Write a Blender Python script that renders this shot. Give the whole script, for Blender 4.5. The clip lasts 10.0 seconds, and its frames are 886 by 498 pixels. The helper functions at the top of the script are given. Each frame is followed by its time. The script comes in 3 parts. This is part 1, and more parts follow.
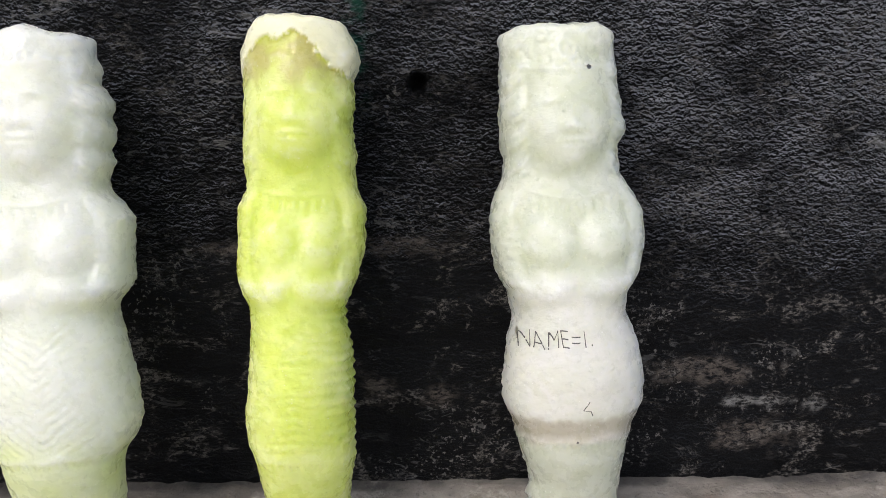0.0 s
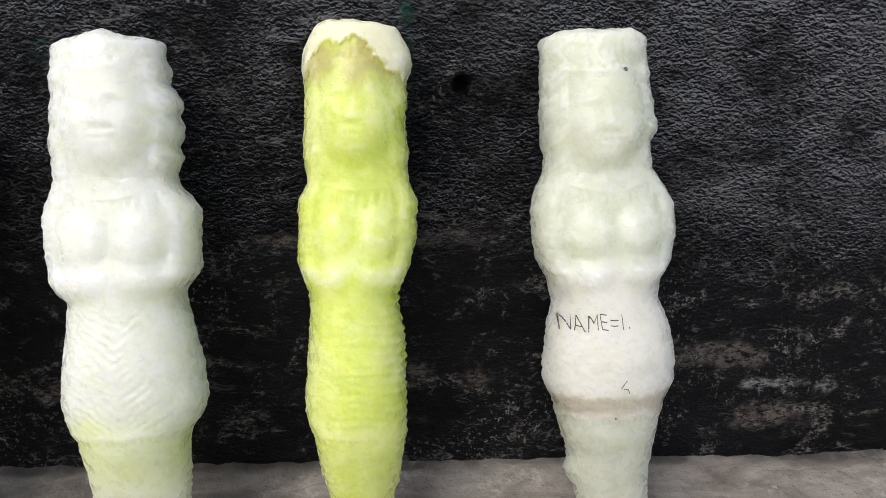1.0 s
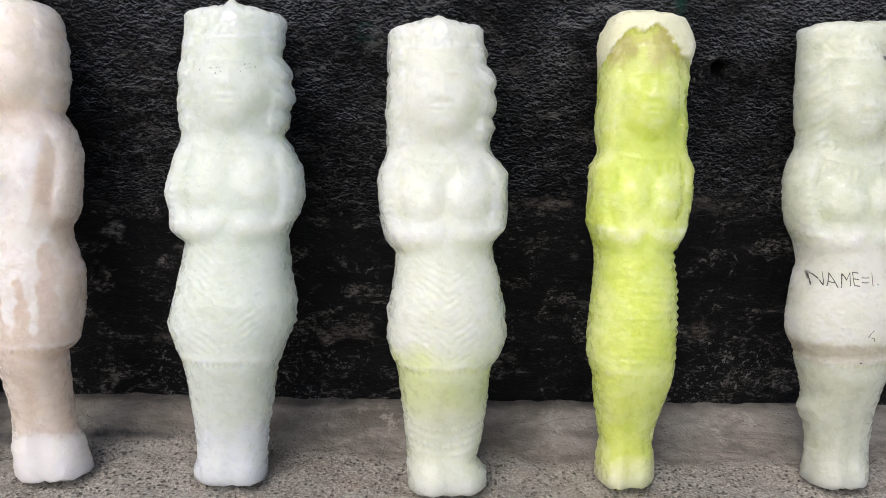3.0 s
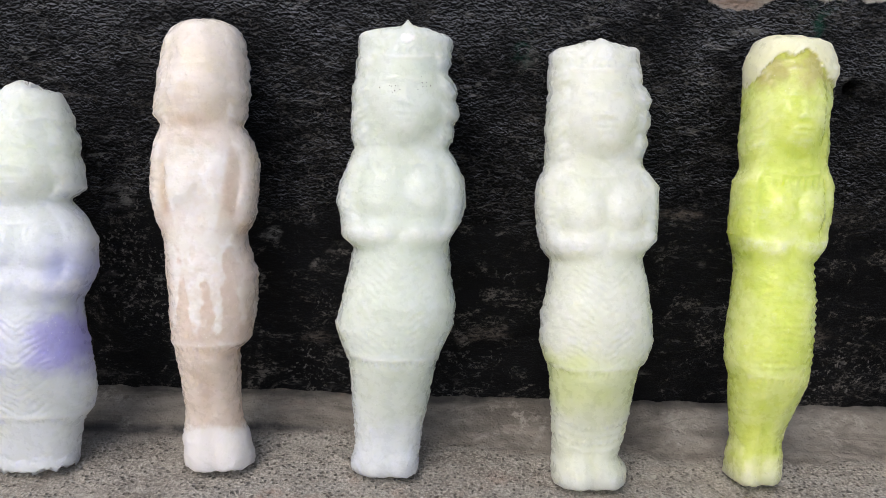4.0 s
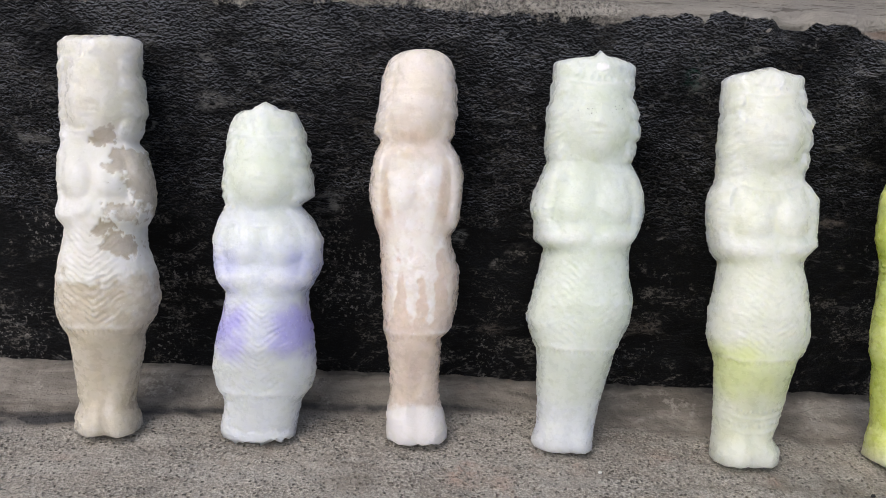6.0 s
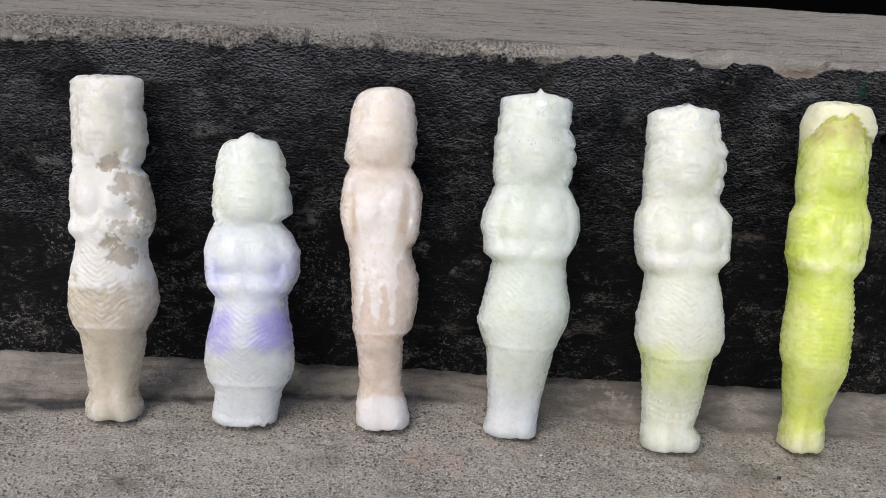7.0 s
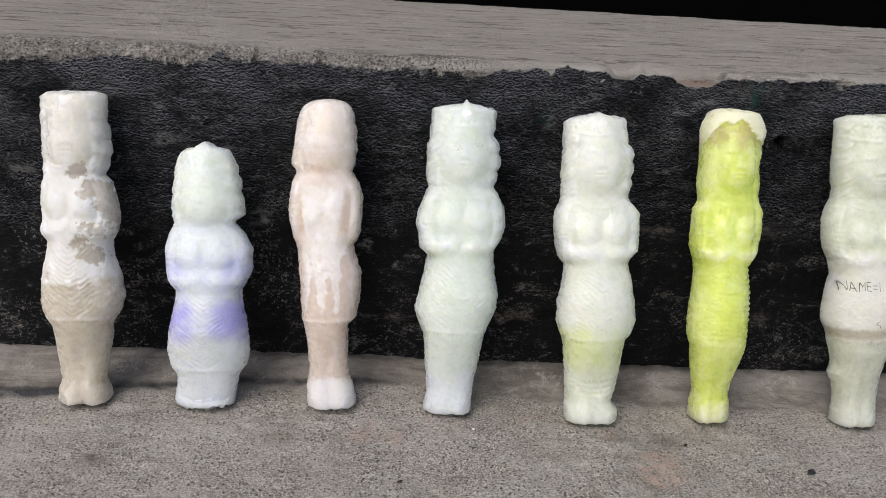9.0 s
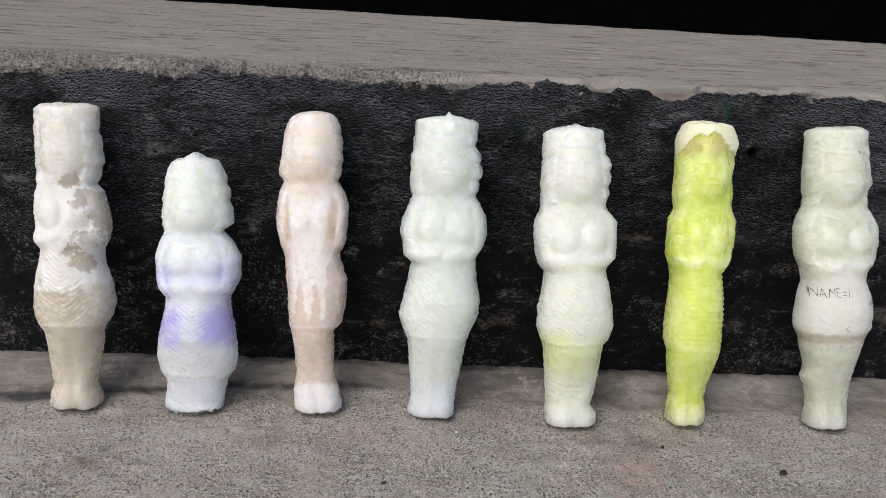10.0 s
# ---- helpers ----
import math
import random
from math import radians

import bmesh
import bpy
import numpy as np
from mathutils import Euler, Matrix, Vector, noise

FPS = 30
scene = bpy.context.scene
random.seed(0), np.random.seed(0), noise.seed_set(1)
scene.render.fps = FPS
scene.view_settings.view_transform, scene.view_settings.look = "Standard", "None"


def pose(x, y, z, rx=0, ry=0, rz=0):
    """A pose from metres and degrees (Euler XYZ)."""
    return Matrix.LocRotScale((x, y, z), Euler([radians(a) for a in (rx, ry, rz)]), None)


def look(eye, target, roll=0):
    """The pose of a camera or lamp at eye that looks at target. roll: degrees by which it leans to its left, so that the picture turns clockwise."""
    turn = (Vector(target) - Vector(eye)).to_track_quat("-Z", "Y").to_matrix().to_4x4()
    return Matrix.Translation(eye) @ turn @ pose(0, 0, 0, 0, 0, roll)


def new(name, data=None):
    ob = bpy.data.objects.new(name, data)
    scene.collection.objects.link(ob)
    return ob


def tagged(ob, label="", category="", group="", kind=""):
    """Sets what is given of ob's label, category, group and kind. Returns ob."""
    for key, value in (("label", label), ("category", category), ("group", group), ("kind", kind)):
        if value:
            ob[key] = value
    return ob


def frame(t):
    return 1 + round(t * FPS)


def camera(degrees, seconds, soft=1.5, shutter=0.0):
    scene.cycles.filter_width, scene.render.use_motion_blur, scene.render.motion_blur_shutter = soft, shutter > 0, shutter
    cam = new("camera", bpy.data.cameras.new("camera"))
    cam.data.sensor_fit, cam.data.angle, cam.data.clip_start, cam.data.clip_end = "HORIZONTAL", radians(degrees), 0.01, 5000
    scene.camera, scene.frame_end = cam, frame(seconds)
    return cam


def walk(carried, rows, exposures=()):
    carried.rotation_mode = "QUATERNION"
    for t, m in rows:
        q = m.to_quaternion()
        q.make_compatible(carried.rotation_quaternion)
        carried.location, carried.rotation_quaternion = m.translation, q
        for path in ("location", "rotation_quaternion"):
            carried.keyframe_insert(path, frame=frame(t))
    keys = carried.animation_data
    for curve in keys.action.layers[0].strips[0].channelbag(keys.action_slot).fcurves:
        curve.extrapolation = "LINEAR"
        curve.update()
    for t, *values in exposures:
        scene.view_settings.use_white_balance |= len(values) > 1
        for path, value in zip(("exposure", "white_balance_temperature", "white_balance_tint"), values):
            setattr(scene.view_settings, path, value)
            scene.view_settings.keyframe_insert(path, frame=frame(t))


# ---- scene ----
cam = camera(56.2, 10.0, soft=0.8)
PATH = [
    (0, (0.045, -0.258, 0.19), (0.194, 1.617, -0.491), 2.0),
    (0.5, (0.037, -0.266, 0.192), (0.203, 1.61, -0.483), 2.1),
    (1, (0.025, -0.274, 0.192), (0.208, 1.599, -0.485), 2.2),
    (1.5, (0.006, -0.281, 0.193), (0.191, 1.586, -0.499), 2.2),
    (2, (-0.019, -0.292, 0.197), (0.142, 1.574, -0.504), 2.4),
    (2.5, (-0.044, -0.3, 0.196), (0.12, 1.558, -0.525), 2.8),
    (3.8, (-0.112, -0.315, 0.202), (0.004, 1.538, -0.542), 3.3),
    (4, (-0.124, -0.318, 0.204), (0.008, 1.535, -0.539), 3.6),
    (4.5, (-0.145, -0.324, 0.207), (-0.011, 1.528, -0.537), 3.8),
    (5, (-0.169, -0.329, 0.207), (-0.047, 1.52, -0.545), 3.7),
    (5.5, (-0.189, -0.337, 0.211), (-0.096, 1.514, -0.541), 3.5),
    (5.7, (-0.194, -0.342, 0.212), (-0.109, 1.512, -0.533), 3.5),
    (6.8, (-0.174, -0.393, 0.241), (-0.133, 1.458, -0.516), 3.5),
    (7, (-0.17, -0.398, 0.247), (-0.125, 1.446, -0.526), 3.5),
    (7.5, (-0.163, -0.414, 0.253), (-0.101, 1.43, -0.52), 3.2),
    (8, (-0.158, -0.419, 0.26), (-0.085, 1.422, -0.517), 3.1),
    (8.5, (-0.154, -0.429, 0.263), (-0.073, 1.411, -0.517), 3.2),
    (9, (-0.149, -0.439, 0.265), (-0.057, 1.4, -0.515), 3.3),
    (9.5, (-0.147, -0.443, 0.265), (-0.049, 1.398, -0.508), 3.3),
    (10, (-0.145, -0.451, 0.27), (-0.034, 1.395, -0.491), 3.5),
]
walk(cam, [(t, look(eye, target, roll)) for t, eye, target, roll in PATH],
     exposures=[(0, 0.09), (1.5, 0.07), (2.5, 0.0), (4.0, -0.07), (5.5, -0.13), (7.0, -0.08), (10.0, -0.06)])

# ---- world, sun and exposure ----
SUN_AZ, SUN_EL = radians(214), radians(52)
world = bpy.data.worlds.new("overcast_sky")
scene.world = world
world.use_nodes = True
wn = world.node_tree
sky = wn.nodes.new("ShaderNodeTexSky")
sky.sky_type, sky.sun_disc = "NISHITA", False
sky.sun_elevation, sky.sun_rotation = SUN_EL, SUN_AZ
sky.air_density, sky.dust_density, sky.ozone_density = 1.0, 3.5, 1.0
wn.links.new(sky.outputs[0], wn.nodes["Background"].inputs[0])
wn.nodes["Background"].inputs[1].default_value = 0.150
sun = new("sun", bpy.data.lights.new("sun", "SUN"))
sun.data.energy, sun.data.angle, sun.data.color = 1.45, radians(35), (1.0, 0.968, 0.965)
sun.matrix_world = look((math.sin(SUN_AZ) * 9, math.cos(SUN_AZ) * 9, 9 * math.tan(SUN_EL)), (0, 0, 0))


# ---- materials ----
class Nodes:
    """A small helper round one material's node tree."""

    def __init__(self, name):
        self.mat = bpy.data.materials.new(name)
        self.mat.use_nodes = True
        self.tree = self.mat.node_tree
        self.bsdf = self.tree.nodes["Principled BSDF"]
        self.coord = self.tree.nodes.new("ShaderNodeTexCoord").outputs["Object"]

    def put(self, socket, value):
        if isinstance(value, (int, float, tuple)):
            socket.default_value = value
        else:
            self.tree.links.new(value, socket)

    def scaled(self, scale):
        m = self.tree.nodes.new("ShaderNodeMapping")
        m.inputs["Scale"].default_value = scale
        self.put(m.inputs["Vector"], self.coord)
        return m.outputs[0]

    def noise(self, scale, detail=6.0, rough=0.6, vector=None, distort=0.0):
        n = self.tree.nodes.new("ShaderNodeTexNoise")
        n.inputs["Scale"].default_value, n.inputs["Detail"].default_value = scale, detail
        n.inputs["Roughness"].default_value, n.inputs["Distortion"].default_value = rough, distort
        self.put(n.inputs["Vector"], vector or self.coord)
        return n.outputs["Fac"]

    def cells(self, scale, vector=None, feature="F1"):
        n = self.tree.nodes.new("ShaderNodeTexVoronoi")
        n.feature = feature
        n.inputs["Scale"].default_value = scale
        self.put(n.inputs["Vector"], vector or self.coord)
        return n.outputs["Distance"]

    def range(self, value, a, b, lo=0.0, hi=1.0):
        n = self.tree.nodes.new("ShaderNodeMapRange")
        n.interpolation_type = "SMOOTHSTEP"
        for i, v in enumerate((value, a, b, lo, hi)):
            self.put(n.inputs[i], v)
        return n.outputs[0]

    def math(self, op, a, b=0.0):
        n = self.tree.nodes.new("ShaderNodeMath")
        n.operation = op
        self.put(n.inputs[0], a)
        self.put(n.inputs[1], b)
        return n.outputs[0]

    def mix(self, fac, a, b, blend="MIX"):
        n = self.tree.nodes.new("ShaderNodeMix")
        n.data_type, n.blend_type = "RGBA", blend
        for i, v in ((0, fac), (6, a), (7, b)):
            self.put(n.inputs[i], (*v, 1.0) if isinstance(v, tuple) and len(v) == 3 else v)
        return n.outputs[2]

    def attribute(self, name):
        n = self.tree.nodes.new("ShaderNodeAttribute")
        n.attribute_name = name
        return n

    def bump(self, height, distance, strength=1.0, under=None):
        n = self.tree.nodes.new("ShaderNodeBump")
        n.inputs["Distance"].default_value, n.inputs["Strength"].default_value = distance, strength
        self.put(n.inputs["Height"], height)
        if under:
            self.put(n.inputs["Normal"], under)
        return n.outputs[0]

    def finish(self, colour, rough, normal=None, **more):
        self.put(self.bsdf.inputs["Base Color"], (*colour, 1.0) if isinstance(colour, tuple) else colour)
        self.put(self.bsdf.inputs["Roughness"], rough)
        if normal:
            self.put(self.bsdf.inputs["Normal"], normal)
        for key, value in more.items():
            self.put(self.bsdf.inputs[key.replace("_", " ")], value)
        return self.mat


def wax_material():
    """Translucent cast wax; its dye, its chalky places and the light painted on raised relief come from the figure's
    own attributes.
    """
    n = Nodes("cast_wax")
    tint, chalk, relief_light = n.attribute("tint").outputs["Color"], n.attribute("chalk").outputs["Fac"], n.attribute("relief_light").outputs["Fac"]
    cloudy = n.noise(85.0, 6.0, 0.65, distort=0.8)
    col = n.mix(n.range(cloudy, 0.42, 0.62, 0.0, 0.55), tint, n.mix(1.0, tint, (0.90, 0.92, 0.84), "MULTIPLY"))
    # raised relief is paled in the colour, as if it caught more light
    col = n.mix(n.math("MULTIPLY", relief_light, n.range(n.noise(420.0, 4.0, 0.7), 0.38, 0.62, 0.25, 0.75)), col, n.mix(0.72, tint, (0.94, 0.94, 0.92)))
    # tiny white glints are painted over the wax as specks
    fleck = n.math("MULTIPLY", n.range(n.cells(520.0), 0.0, 0.16, 1.0, 0.0), n.range(n.noise(60.0, 3.0), 0.42, 0.60))
    col = n.mix(n.math("MULTIPLY", fleck, 0.55), col, (0.95, 0.95, 0.93))
    dirt = n.math("MULTIPLY", n.range(n.cells(170.0), 0.0, 0.035, 1.0, 0.0), n.range(n.noise(35.0, 2.0), 0.52, 0.60))
    col = n.mix(n.math("MULTIPLY", dirt, 0.8), col, (0.10, 0.085, 0.065))
    blisters = n.math("MULTIPLY", n.range(n.cells(430.0), 0.0, 0.30, 1.0, 0.0), n.range(n.noise(90.0, 3.0), 0.44, 0.58))
    drag = n.noise(300.0, 4.0, 0.6, n.scaled((1.0, 1.0, 2.6)), 0.7)
    normal = n.bump(n.noise(1300.0, 3.0, 0.6), 0.00030, 0.45)
    normal = n.bump(blisters, 0.0004, 0.40, normal)
    normal = n.bump(drag, 0.0007, 0.28, normal)
    rough = n.math("ADD", n.range(n.noise(260.0, 4.0, 0.6), 0.38, 0.62, 0.13, 0.48), n.math("MULTIPLY", chalk, 0.25))
    inside = n.math("SUBTRACT", 1.0, n.math("MULTIPLY", chalk, 0.5))
    mat = n.finish(col, rough, normal, Subsurface_Weight=inside, Subsurface_Scale=0.026, Specular_IOR_Level=0.42)
    n.bsdf.inputs["Subsurface Radius"].default_value = (1.0, 0.95, 0.75)
    return mat


def ink_material():
    n = Nodes("faded_ink")
    return n.finish(n.mix(n.noise(900.0, 3.0), (0.03, 0.028, 0.03), (0.16, 0.15, 0.14)), 0.6)


def concrete(n, speckle):
    """Colour and relief of trowelled cement with dark pits and pale grains; speckle: how much of the skin is worn off."""
    wide = n.noise(14.0, 6.0, 0.6)
    fine = n.noise(260.0, 5.0, 0.7)
    sand = n.noise(900.0, 3.0, 0.6)
    warp = n.tree.nodes.new("ShaderNodeVectorMath")
    warp.operation = "MULTIPLY_ADD"
    jitter = n.tree.nodes.new("ShaderNodeTexNoise")
    jitter.inputs["Scale"].default_value = 500.0
    n.put(jitter.inputs["Vector"], n.coord)
    n.put(warp.inputs[0], jitter.outputs["Color"])
    warp.inputs[1].default_value = (0.0016, 0.0016, 0.0016)
    n.put(warp.inputs[2], n.coord)
    pits = n.math("MULTIPLY", n.range(n.cells(430.0, warp.outputs[0]), 0.16, 0.36, 1.0, 0.0), n.range(n.noise(300.0, 3.0, 0.6), 0.36, 0.48))
    drag = n.noise(60.0, 6.0, 0.65, n.scaled((0.30, 1.5, 1.0)))
    col = n.mix(n.range(wide, 0.35, 0.68), (0.222, 0.198, 0.168), (0.335, 0.308, 0.268))
    col = n.mix(n.range(drag, 0.44, 0.62, 0.0, 0.45), col, (0.385, 0.368, 0.335))
    col = n.mix(n.range(fine, 0.50, 0.68, 0.0, 0.40), col, (0.135, 0.122, 0.108))
    col = n.mix(n.math("MULTIPLY", n.range(sand, 0.48, 0.62), n.math("MULTIPLY", speckle, 0.75)), col, (0.54, 0.51, 0.455))
    col = n.mix(n.math("MULTIPLY", n.range(sand, 0.47, 0.36), n.math("MULTIPLY", speckle, 0.5)), col, (0.105, 0.094, 0.083))
    col = n.mix(n.math("MULTIPLY", pits, n.math("MULTIPLY", speckle, 0.8)), col, (0.070, 0.061, 0.053))
    col = n.mix(n.range(n.noise(9.0, 3.0, 0.5), 0.62, 0.76, 0.0, 0.35), col, (0.230, 0.165, 0.120))
    skin = n.math("ADD", n.math("MULTIPLY", speckle, 0.8), 0.08)
    height = n.math("ADD", n.math("MULTIPLY", fine, 0.6), n.math("MULTIPLY", n.math("SUBTRACT", sand, pits), skin))
    return col, height


def floor_material():
    n = Nodes("worn_cement_floor")
    skin, line, stain, rosy, hairs = (n.attribute(k).outputs["Fac"] for k in ("skin", "line", "stain", "rosy", "hairs"))
    patch = n.range(n.noise(26.0, 5.0, 0.65), 0.36, 0.60, 0.55, 1.0)
    speckle = n.math("MULTIPLY", patch, n.math("SUBTRACT", 1.0, n.math("MULTIPLY", skin, 0.85)))
    col, height = concrete(n, speckle)
    streak = n.noise(55.0, 7.0, 0.72, n.scaled((0.42, 1.5, 1.0)), 0.6)
    blotch = n.noise(24.0, 6.0, 0.7)
    strip = n.mix(n.range(streak, 0.38, 0.64), (0.092, 0.079, 0.067), (0.270, 0.245, 0.212))
    strip = n.mix(n.range(blotch, 0.50, 0.68, 0.0, 0.55), strip, (0.315, 0.292, 0.258))
    col = n.mix(n.math("MULTIPLY", skin, 0.74), col, strip)
    worn = n.math("MULTIPLY", n.range(n.noise(38.0, 5.0, 0.7), 0.54, 0.64), n.range(n.noise(420.0, 4.0, 0.7), 0.44, 0.58))
    col = n.mix(n.math("MULTIPLY", n.math("MULTIPLY", worn, skin), 0.6), col, (0.42, 0.395, 0.35))
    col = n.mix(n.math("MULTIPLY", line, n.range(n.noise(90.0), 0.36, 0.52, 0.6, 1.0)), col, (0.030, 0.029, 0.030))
    col = n.mix(n.math("MULTIPLY", stain, n.range(n.noise(150.0, 4.0), 0.35, 0.6, 0.3, 0.75)), col, (0.125, 0.105, 0.080))
    col = n.mix(n.math("MULTIPLY", rosy, n.range(n.noise(130.0, 5.0, 0.7), 0.40, 0.58, 0.1, 0.75)), col, (0.42, 0.30, 0.24))
    col = n.mix(n.math("MULTIPLY", hairs, n.range(n.noise(240.0, 3.0), 0.42, 0.60, 0.0, 0.45)), col, (0.40, 0.38, 0.35))
    crack = n.cells(22.0, n.scaled((0.55, 1.3, 1.0)), "DISTANCE_TO_EDGE")
    col = n.mix(n.math("MULTIPLY", n.range(crack, 0.0, 0.010, 0.45, 0.0), n.range(n.noise(16.0), 0.52, 0.64)), col, (0.08, 0.072, 0.064))
    normal = n.bump(height, 0.0015, 0.9)
    return n.finish(col, n.range(n.noise(120.0), 0.3, 0.7, 0.55, 0.85), normal)


def step_material():
    """Black paint over rough cement; the bare cement shows where the paint attribute is low."""
    n = Nodes("black_painted_cement")
    paint, crumbly, brick, coarse, ridge, dust, green, pale, rust = (n.attribute(k).outputs["Fac"] for k in (
        "paint", "crumbly", "brick", "coarse", "ridge", "dust", "green", "pale", "rust"))
    bare, height = concrete(n, n.math("ADD", 0.20, n.math("MULTIPLY", crumbly, 0.9)))
    bare = n.mix(n.math("SUBTRACT", 0.70, n.math("MULTIPLY", crumbly, 0.50)), bare, (0.57, 0.53, 0.475))
    scratch = n.noise(80.0, 6.0, 0.75, n.scaled((0.20, 1.3, 1.0)), 0.8)
    bare = n.mix(n.range(scratch, 0.54, 0.64, 0.0, 0.70), bare, (0.255, 0.225, 0.195))
    bare = n.mix(n.range(scratch, 0.42, 0.34, 0.0, 0.5), bare, (0.62, 0.58, 0.52))
    scar = n.noise(150.0, 6.0, 0.7, n.scaled((0.16, 1.1, 1.0)), 0.6)
    bare = n.mix(n.range(scar, 0.55, 0.61, 0.0, 0.75), bare, (0.17, 0.148, 0.128))
    bare = n.mix(n.range(scar, 0.45, 0.38, 0.0, 0.6), bare, (0.66, 0.62, 0.56))
    grain = n.noise(640.0, 5.0, 0.75)
    bare = n.mix(n.math("MULTIPLY", crumbly, n.range(grain, 0.52, 0.66, 0.0, 0.8)), bare, (0.58, 0.53, 0.47))
    bare = n.mix(n.math("MULTIPLY", crumbly, n.range(grain, 0.50, 0.38, 0.0, 0.85)), bare, (0.060, 0.056, 0.055))
    bare = n.mix(brick, bare, n.mix(n.noise(300.0, 4.0), (0.30, 0.20, 0.155), (0.43, 0.34, 0.28)))
    skew = n.scaled((1.0, 1.0, 1.7))
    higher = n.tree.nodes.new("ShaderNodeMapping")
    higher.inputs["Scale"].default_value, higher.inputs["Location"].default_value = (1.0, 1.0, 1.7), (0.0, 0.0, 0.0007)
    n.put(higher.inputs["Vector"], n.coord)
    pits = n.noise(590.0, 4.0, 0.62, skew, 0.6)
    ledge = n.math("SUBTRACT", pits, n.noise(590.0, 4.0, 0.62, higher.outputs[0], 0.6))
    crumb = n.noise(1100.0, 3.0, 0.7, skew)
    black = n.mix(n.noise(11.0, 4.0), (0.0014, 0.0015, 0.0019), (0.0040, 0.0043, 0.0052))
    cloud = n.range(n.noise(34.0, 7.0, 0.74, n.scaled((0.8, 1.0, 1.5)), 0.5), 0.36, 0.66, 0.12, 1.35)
    # upper sides of the grain are painted bluish grey, as lit by the sky
    lit_crest = n.math("MULTIPLY", n.math("MULTIPLY", n.math("ADD", 0.40, n.math("MULTIPLY", ridge, 0.60)), n.range(ledge, 0.01, 0.10)), cloud)
    black = n.mix(n.math("MULTIPLY", lit_crest, n.math("ADD", 0.06, n.math("MULTIPLY", coarse, 0.94))), black, (0.235, 0.247, 0.285))
    # the dust, too, follows the upper sides that are painted as lit
    black = n.mix(n.math("MULTIPLY", n.math("MULTIPLY", dust, n.math("MULTIPLY", n.range(ledge, -0.03, 0.08), cloud)), 0.85), black, (0.265, 0.275, 0.305))
    wear = n.math("MULTIPLY", n.range(n.noise(42.0, 7.0, 0.75, skew, 0.9), 0.52, 0.62), n.range(n.noise(430.0, 5.0, 0.78, skew), 0.47, 0.59))
    black = n.mix(n.math("MULTIPLY", wear, n.math("SUBTRACT", 0.55, n.math("MULTIPLY", coarse, 0.15))), black, (0.220, 0.205, 0.188))
    spots = n.math("MULTIPLY", n.range(n.noise(24.0, 4.0, 0.6), 0.50, 0.62), n.range(n.noise(560.0, 3.0, 0.7), 0.57, 0.64))
    black = n.mix(n.math("MULTIPLY", spots, 0.6), black, (0.24, 0.23, 0.22))
    flakes = n.math("MULTIPLY", n.range(n.noise(120.0, 6.0, 0.72, n.scaled((0.75, 1.0, 2.0)), 0.9), 0.585, 0.64), n.range(n.noise(26.0, 3.0, 0.6), 0.40, 0.58))
    black = n.mix(n.math("MULTIPLY", flakes, n.math("ADD", 0.22, n.math("MULTIPLY", coarse, 0.30))), black, (0.30, 0.295, 0.29))
    broken = n.range(n.noise(330.0, 5.0, 0.75, n.scaled((0.8, 1.0, 1.6)), 0.6), 0.40, 0.60)
    black = n.mix(n.math("MULTIPLY", pale, n.math("MULTIPLY", broken, 0.7)), black, (0.30, 0.295, 0.285))
    black = n.mix(n.math("MULTIPLY", rust, n.math("MULTIPLY", broken, 0.55)), black, (0.175, 0.150, 0.130))
    green = n.math("MULTIPLY", green, n.range(n.noise(120.0, 4.0, 0.7), 0.45, 0.62))
    black = n.mix(n.math("MULTIPLY", green, 0.8), black, (0.015, 0.085, 0.060))
    ragged = n.math("ADD", n.math("MULTIPLY", n.math("SUBTRACT", n.noise(140.0, 4.0, 0.65), 0.5), 1.3), n.math("MULTIPLY", n.math("SUBTRACT", n.noise(620.0, 4.0, 0.7), 0.5), n.math("ADD", 0.35, n.math("MULTIPLY", crumbly, 1.1))))
    edge = n.range(n.math("ADD", paint, ragged), 0.42, 0.60)
    col = n.mix(edge, bare, black)
    rugged = n.bump(n.math("MULTIPLY", n.math("ADD", pits, n.math("MULTIPLY", crumb, 0.30)), n.math("ADD", 0.10, coarse)), 0.0042, 1.0)
    normal = n.bump(n.math("MULTIPLY", height, n.math("SUBTRACT", 1.0, edge)), 0.0015, 0.8, rugged)
    rough = n.mix(edge, (0.8, 0.8, 0.8), n.range(n.noise(90.0), 0.38, 0.62, 0.34, 0.48))
    return n.finish(col, rough, normal, Specular_IOR_Level=n.range(edge, 0.0, 1.0, 0.45, 0.13))


def dark_riser_material():
    n = Nodes("old_black_paint")
    col = n.mix(n.noise(30.0), (0.0006, 0.0006, 0.0006), (0.0015, 0.0015, 0.0015))
    return n.finish(col, 0.85, n.bump(n.noise(200.0), 0.001, 0.3), Specular_IOR_Level=0.02)


WAX, INK = wax_material(), ink_material()
FLOOR, STEP, DARK = floor_material(), step_material(), dark_riser_material()


# ---- shapes in numbers ----
def lattice(seed):
    return np.random.default_rng(seed).random((64, 64, 64))


LATTICE = lattice(7)


